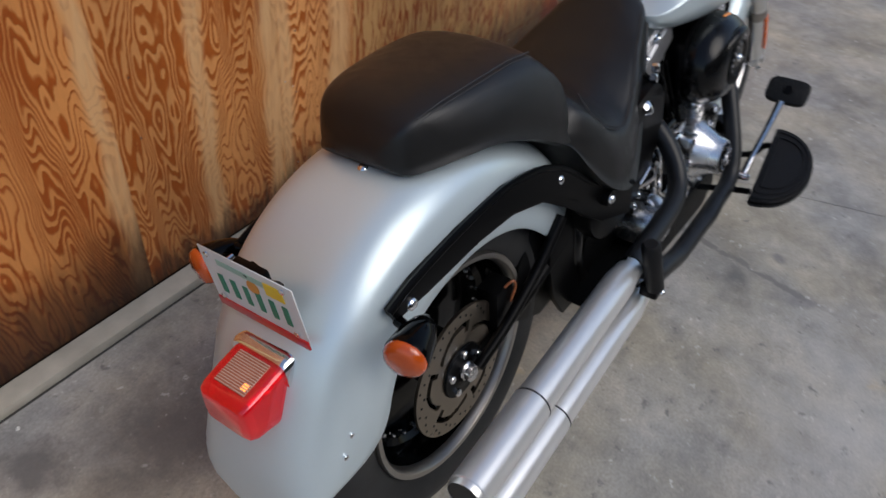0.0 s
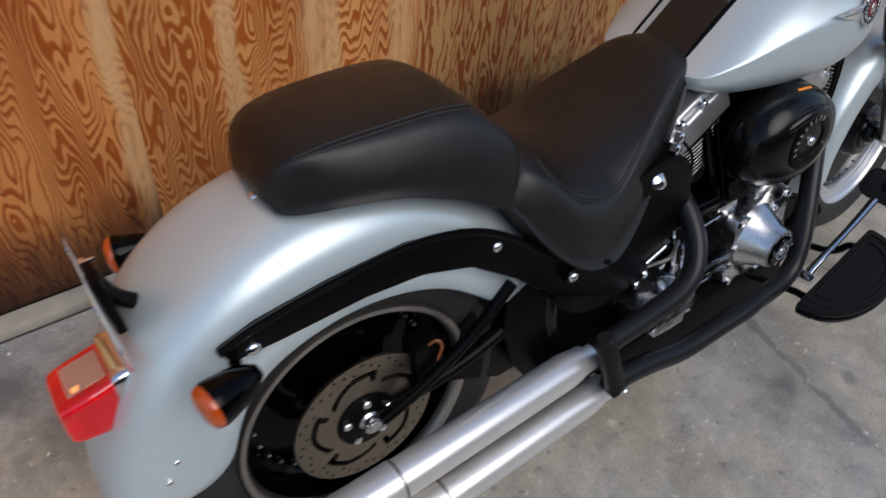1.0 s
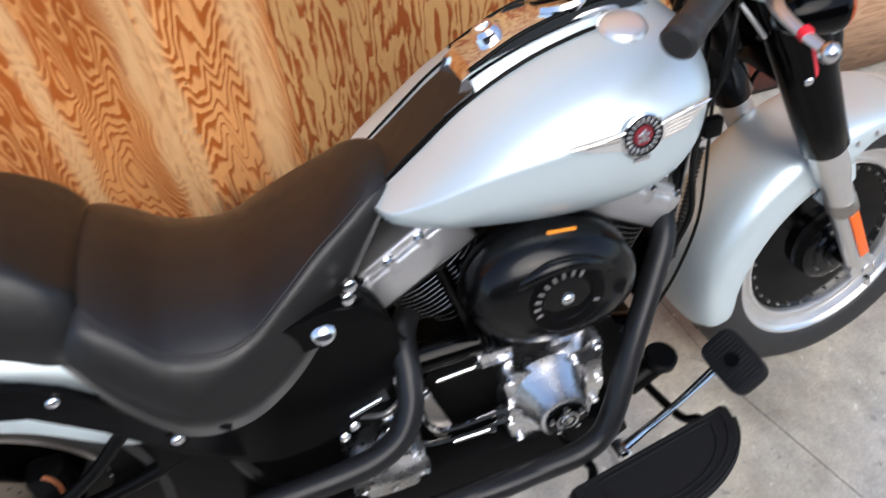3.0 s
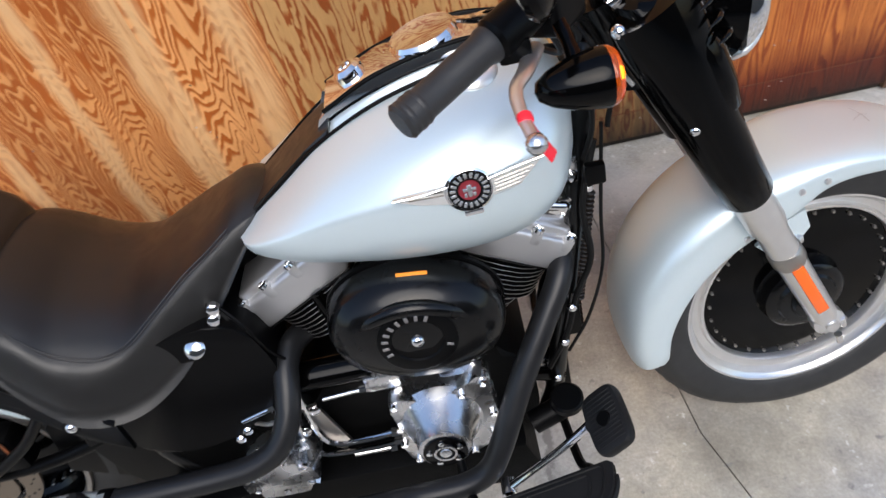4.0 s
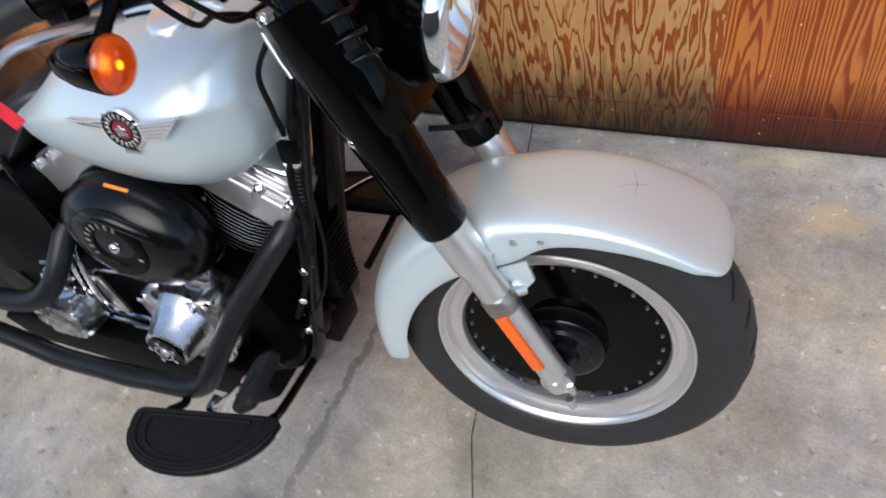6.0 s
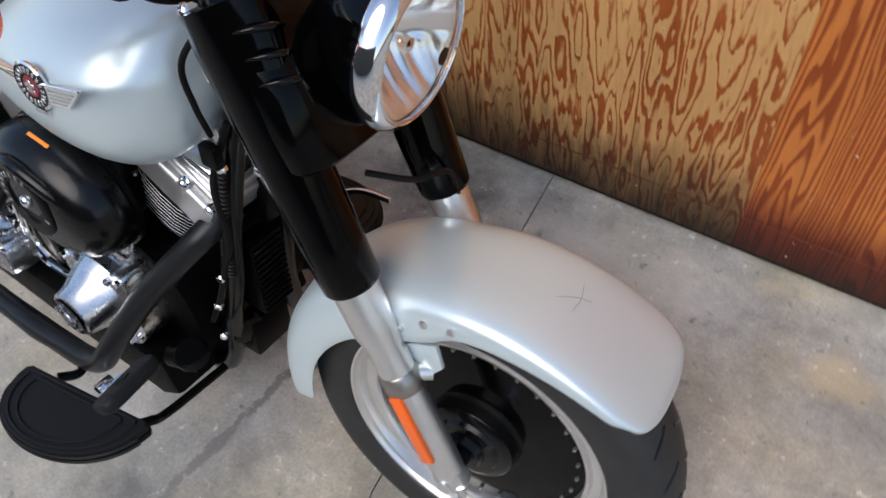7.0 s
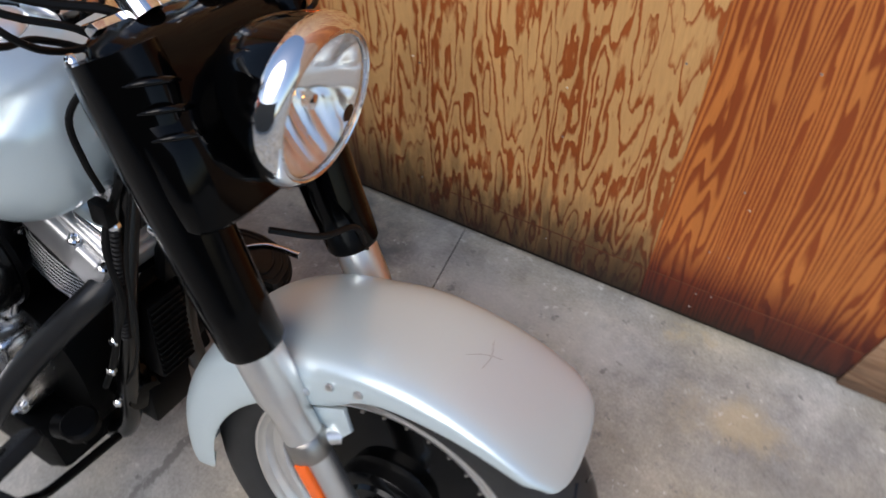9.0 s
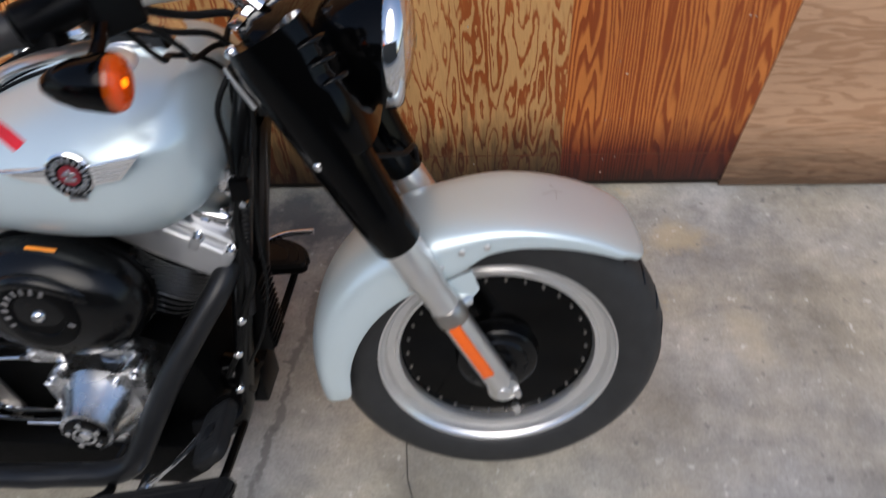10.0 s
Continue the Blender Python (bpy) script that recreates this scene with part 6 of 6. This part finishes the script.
def footboard(s):
    # straight inner edge, round outer edge, softened corners
    o = [(1.055 + 0.152 * math.cos(a), -0.334 - 0.014 * math.cos(a) * -1.0 - 0.114 * math.sin(a) ** 0.85) for a in (math.pi * k / 36 for k in range(1, 36))]
    o = [(1.200, -0.318), (1.207, -0.324)] + o + [(0.903, -0.352), (0.910, -0.346)]
    bm = bmesh.new()

    def lay(scale, z):
        return [Vector((1.062 + (u - 1.055) * scale, s * (0.385 + (-v - 0.385) * scale - (0.09 if s > 0 else 0.004)), z + (0.155 + (u - 1.055) * scale) * 0.15)) for u, v in o]
    rings(bm, [lay(0.96, 0.248), lay(1.0, 0.252), lay(1.0, 0.262), lay(0.985, 0.264)])
    fb = part("footboard", bm, M_SATIN, bike, "half-moon black rider footboard")
    bm = bmesh.new()
    rings(bm, [lay(0.985, 0.262), lay(0.985, 0.272), lay(0.965, 0.2765), lay(0.60, 0.2765), lay(0.05, 0.2765)])
    pad = part("rubber_pad", bm, M_PAD, fb, "black rubber tread pad")
    for sc in (0.86, 0.70):
        rib = lay(sc, 0.2775)
        part("pad_rib", bar(rib + rib[:1], 0.0022, seg=6, smooth=False), M_PAD, pad)
    for k, (sc, z) in enumerate(((1.012, 0.256), (1.006, 0.268))):
        edge = [p for p in lay(sc, z) if s * p.y > (0.335 if s < 0 else 0.245)]
        edge.sort(key=lambda p: p.x)
        part("edge_rib", bar(edge, 0.0035, seg=6, smooth=False), M_PAD, fb)
    for u in (0.96, 1.165):
        part("bracket", bar([(u, s * (0.33 if s < 0 else 0.27), 0.250 + (u - 0.9) * 0.15), (u + 0.012, s * 0.30, 0.238 + (u - 0.9) * 0.15), (u, s * 0.262, 0.246), (u - 0.01, s * 0.13, 0.22)], 0.0085, seg=8), M_SATIN, fb)
    return fb


footboard(-1)
footboard(1)
pedal = part("brake_pedal", bar([(1.035, -0.290, 0.250), (1.075, -0.294, 0.290), (1.13, -0.304, 0.352), (1.18, -0.312, 0.414)], [0.011, 0.008, 0.008, 0.010], seg=10, flat=0.6), M_CHROME, bike, "chrome brake pedal arm")
pmx = frame_at((1.210, -0.318, 0.430), (-0.64, -0.10, 0.76), up=(0.76, 0, 0.64))
corner = [(0.053 * abs(math.cos(a)) ** 0.45 * (1 if math.cos(a) > 0 else -1), 0.035 * abs(math.sin(a)) ** 0.45 * (1 if math.sin(a) > 0 else -1)) for a in (2 * math.pi * (k + 0.5) / 40 for k in range(40))]
pad_bm = bmesh.new()
rings(pad_bm, [[pmx @ Vector((x * f, y * f, z)) for x, y in corner] for f, z in ((0.90, -0.011), (0.98, -0.008), (1.0, -0.002), (1.0, 0.004), (0.96, 0.008), (0.88, 0.0095))])
pad = part("pedal_pad", pad_bm, M_PAD, pedal, "ribbed black rubber pedal pad")
for k in range(12):
    part("rib", boxed((-0.040 + 0.0072 * k, 0, 0.0092), (0.0032, 0.052, 0.002), 0.0005, pmx, seg=1), M_PAD, pad)
part("pad_disc", turned([(0.013, 0), (0.012, 0.002), (0.0005, 0.002)], pmx @ Vector((0, 0, 0.0098)), (-0.64, -0.10, 0.76), seg=20), M_SATIN, pad)
part("pedal_pivot", turned([(0.014, 0), (0.014, 0.03), (0.010, 0.034), (0.0005, 0.034)], (1.035, -0.275, 0.248), (0, -1, 0), seg=16), M_CHROME, pedal)
mcb = part("rear_master_cylinder", bar([(1.10, -0.185, 0.275), (1.17, -0.175, 0.30)], 0.022, seg=18), M_SATIN, bike, "black rear brake master cylinder")
part("cap", turned([(0.03, 0), (0.03, 0.014), (0.026, 0.018), (0.0005, 0.018)], (1.165, -0.185, 0.318), (0, -0.2, 1), seg=24), M_SATIN, mcb)
part("shift_lever", bar([(1.05, 0.27, 0.30), (1.15, 0.28, 0.36), (1.23, 0.285, 0.37)], 0.007, seg=10), M_CHROME, bike, "chrome shift lever")
stand = part("side_stand", bar([(1.02, 0.13, 0.18), (1.0, 0.24, 0.09), (0.985, 0.315, 0.032)], [0.014, 0.012, 0.012], seg=12), M_SATIN, bike, "black side stand resting on the ground")
part("stand_foot", turned([(0.030, -0.004), (0.032, 0.0), (0.028, 0.005), (0.0005, 0.006)], (0.985, 0.318, 0.034), (0, 0.1, 1), seg=18), M_SATIN, stand)

# the fork is turned a little to the left, with all that it carries below the bars
pivot = Matrix.Translation(AX0)
STEER = Matrix.Translation((-0.007, 0, 0)) @ pivot @ Matrix.Rotation(radians(4.5), 4, fdir) @ pivot.inverted()
for ob in bike.children:
    if ob.name.split(".")[0] in ("front_wheel", "front_fender", "fork_slider", "fork_cover", "headlight_shell", "headlight_nacelle"):
        ob.matrix_basis = STEER

# oil tank, side covers and small things
oil = part("oil_tank", slab(smooth_outline([(0.372, 0.50), (0.385, 0.42), (0.45, 0.368), (0.56, 0.372), (0.65, 0.420), (0.700, 0.50), (0.702, 0.57), (0.674, 0.632), (0.60, 0.645), (0.45, 0.60)], 4), -0.168, 0.165, 0.005), M_SATIN, bike, "satin black horseshoe oil tank")
cap = part("oil_cap", turned([(0.015, -0.02), (0.0175, 0.0), (0.0175, 0.004), (0.013, 0.008), (0.0005, 0.010)], (0.601, -0.168, 0.610), (0.0, -0.80, 0.60), seg=24), M_CHROME, oil, "chrome oil filler cap")
part("wire_harness", bar([(0.62, -0.12, 0.68), (0.66, -0.145, 0.64), (0.665, -0.15, 0.58), (0.70, -0.14, 0.52)], 0.006, seg=8), M_CABLE, oil)
for k, (u, v, w) in enumerate(((0.655, -0.150, 0.672), (0.648, -0.152, 0.652), (0.66, -0.16, 0.385), (0.73, -0.16, 0.405), (0.70, -0.165, 0.36))):
    part("fastener", turned([(0.010, 0), (0.010, 0.012), (0.006, 0.014), (0.0004, 0.014)], (u, v, w), (0.1, -1, 0.2), seg=8), M_CHROME, oil)
part("braided_line", bar([(0.66, -0.150, 0.672), (0.69, -0.165, 0.63), (0.705, -0.160, 0.565), (0.725, -0.15, 0.52)], 0.0030, seg=8), M_SATIN, eng, "black hose")
part("starter", bar([(0.70, -0.13, 0.455), (0.84, -0.13, 0.455)], 0.028, seg=20), M_GLOSS, eng)
part("starter_end", turned([(0.0285, 0), (0.027, 0.006), (0.0005, 0.007)], (0.70, -0.13, 0.455), (-1, 0, 0), seg=20), M_CHROME, eng)
part("clutch_line", bar([(0.62, -0.165, 0.40), (0.66, -0.185, 0.415), (0.70, -0.17, 0.43)], 0.004, seg=8), M_RIM, eng)
horn = part("horn", turned([(0.04, 0), (0.045, 0.012), (0.036, 0.022), (0.0005, 0.026)], (0.93, 0.17, 0.62), (0, 1, 0), seg=28), M_CHROME, bike, "chrome horn cover")
bmesh_inner = bmesh.new()
tube(bmesh_inner, [(0.42, -0.09, 0.40), (0.33, -0.09, 0.50), (0.28, -0.085, 0.56)], 0.03, seg=12)
part("inner_fender", bmesh_inner, M_SATIN, bike, "black inner fender panel")

for parent, pts in ((pillion, [(-0.045, -0.090, 0.848), (0.0, -0.099, 0.858), (0.08, -0.105, 0.861), (0.16, -0.107, 0.860), (0.212, -0.106, 0.852), (0.232, -0.100, 0.846)]),
                    (seat, [(0.315, -0.152, 0.752), (0.345, -0.164, 0.707), (0.39, -0.176, 0.664), (0.45, -0.180, 0.640), (0.50, -0.170, 0.644), (0.56, -0.150, 0.680), (0.62, -0.124, 0.718), (0.67, -0.106, 0.744), (0.705, -0.092, 0.764)])):
    stitch(parent, pts, 0.0028)
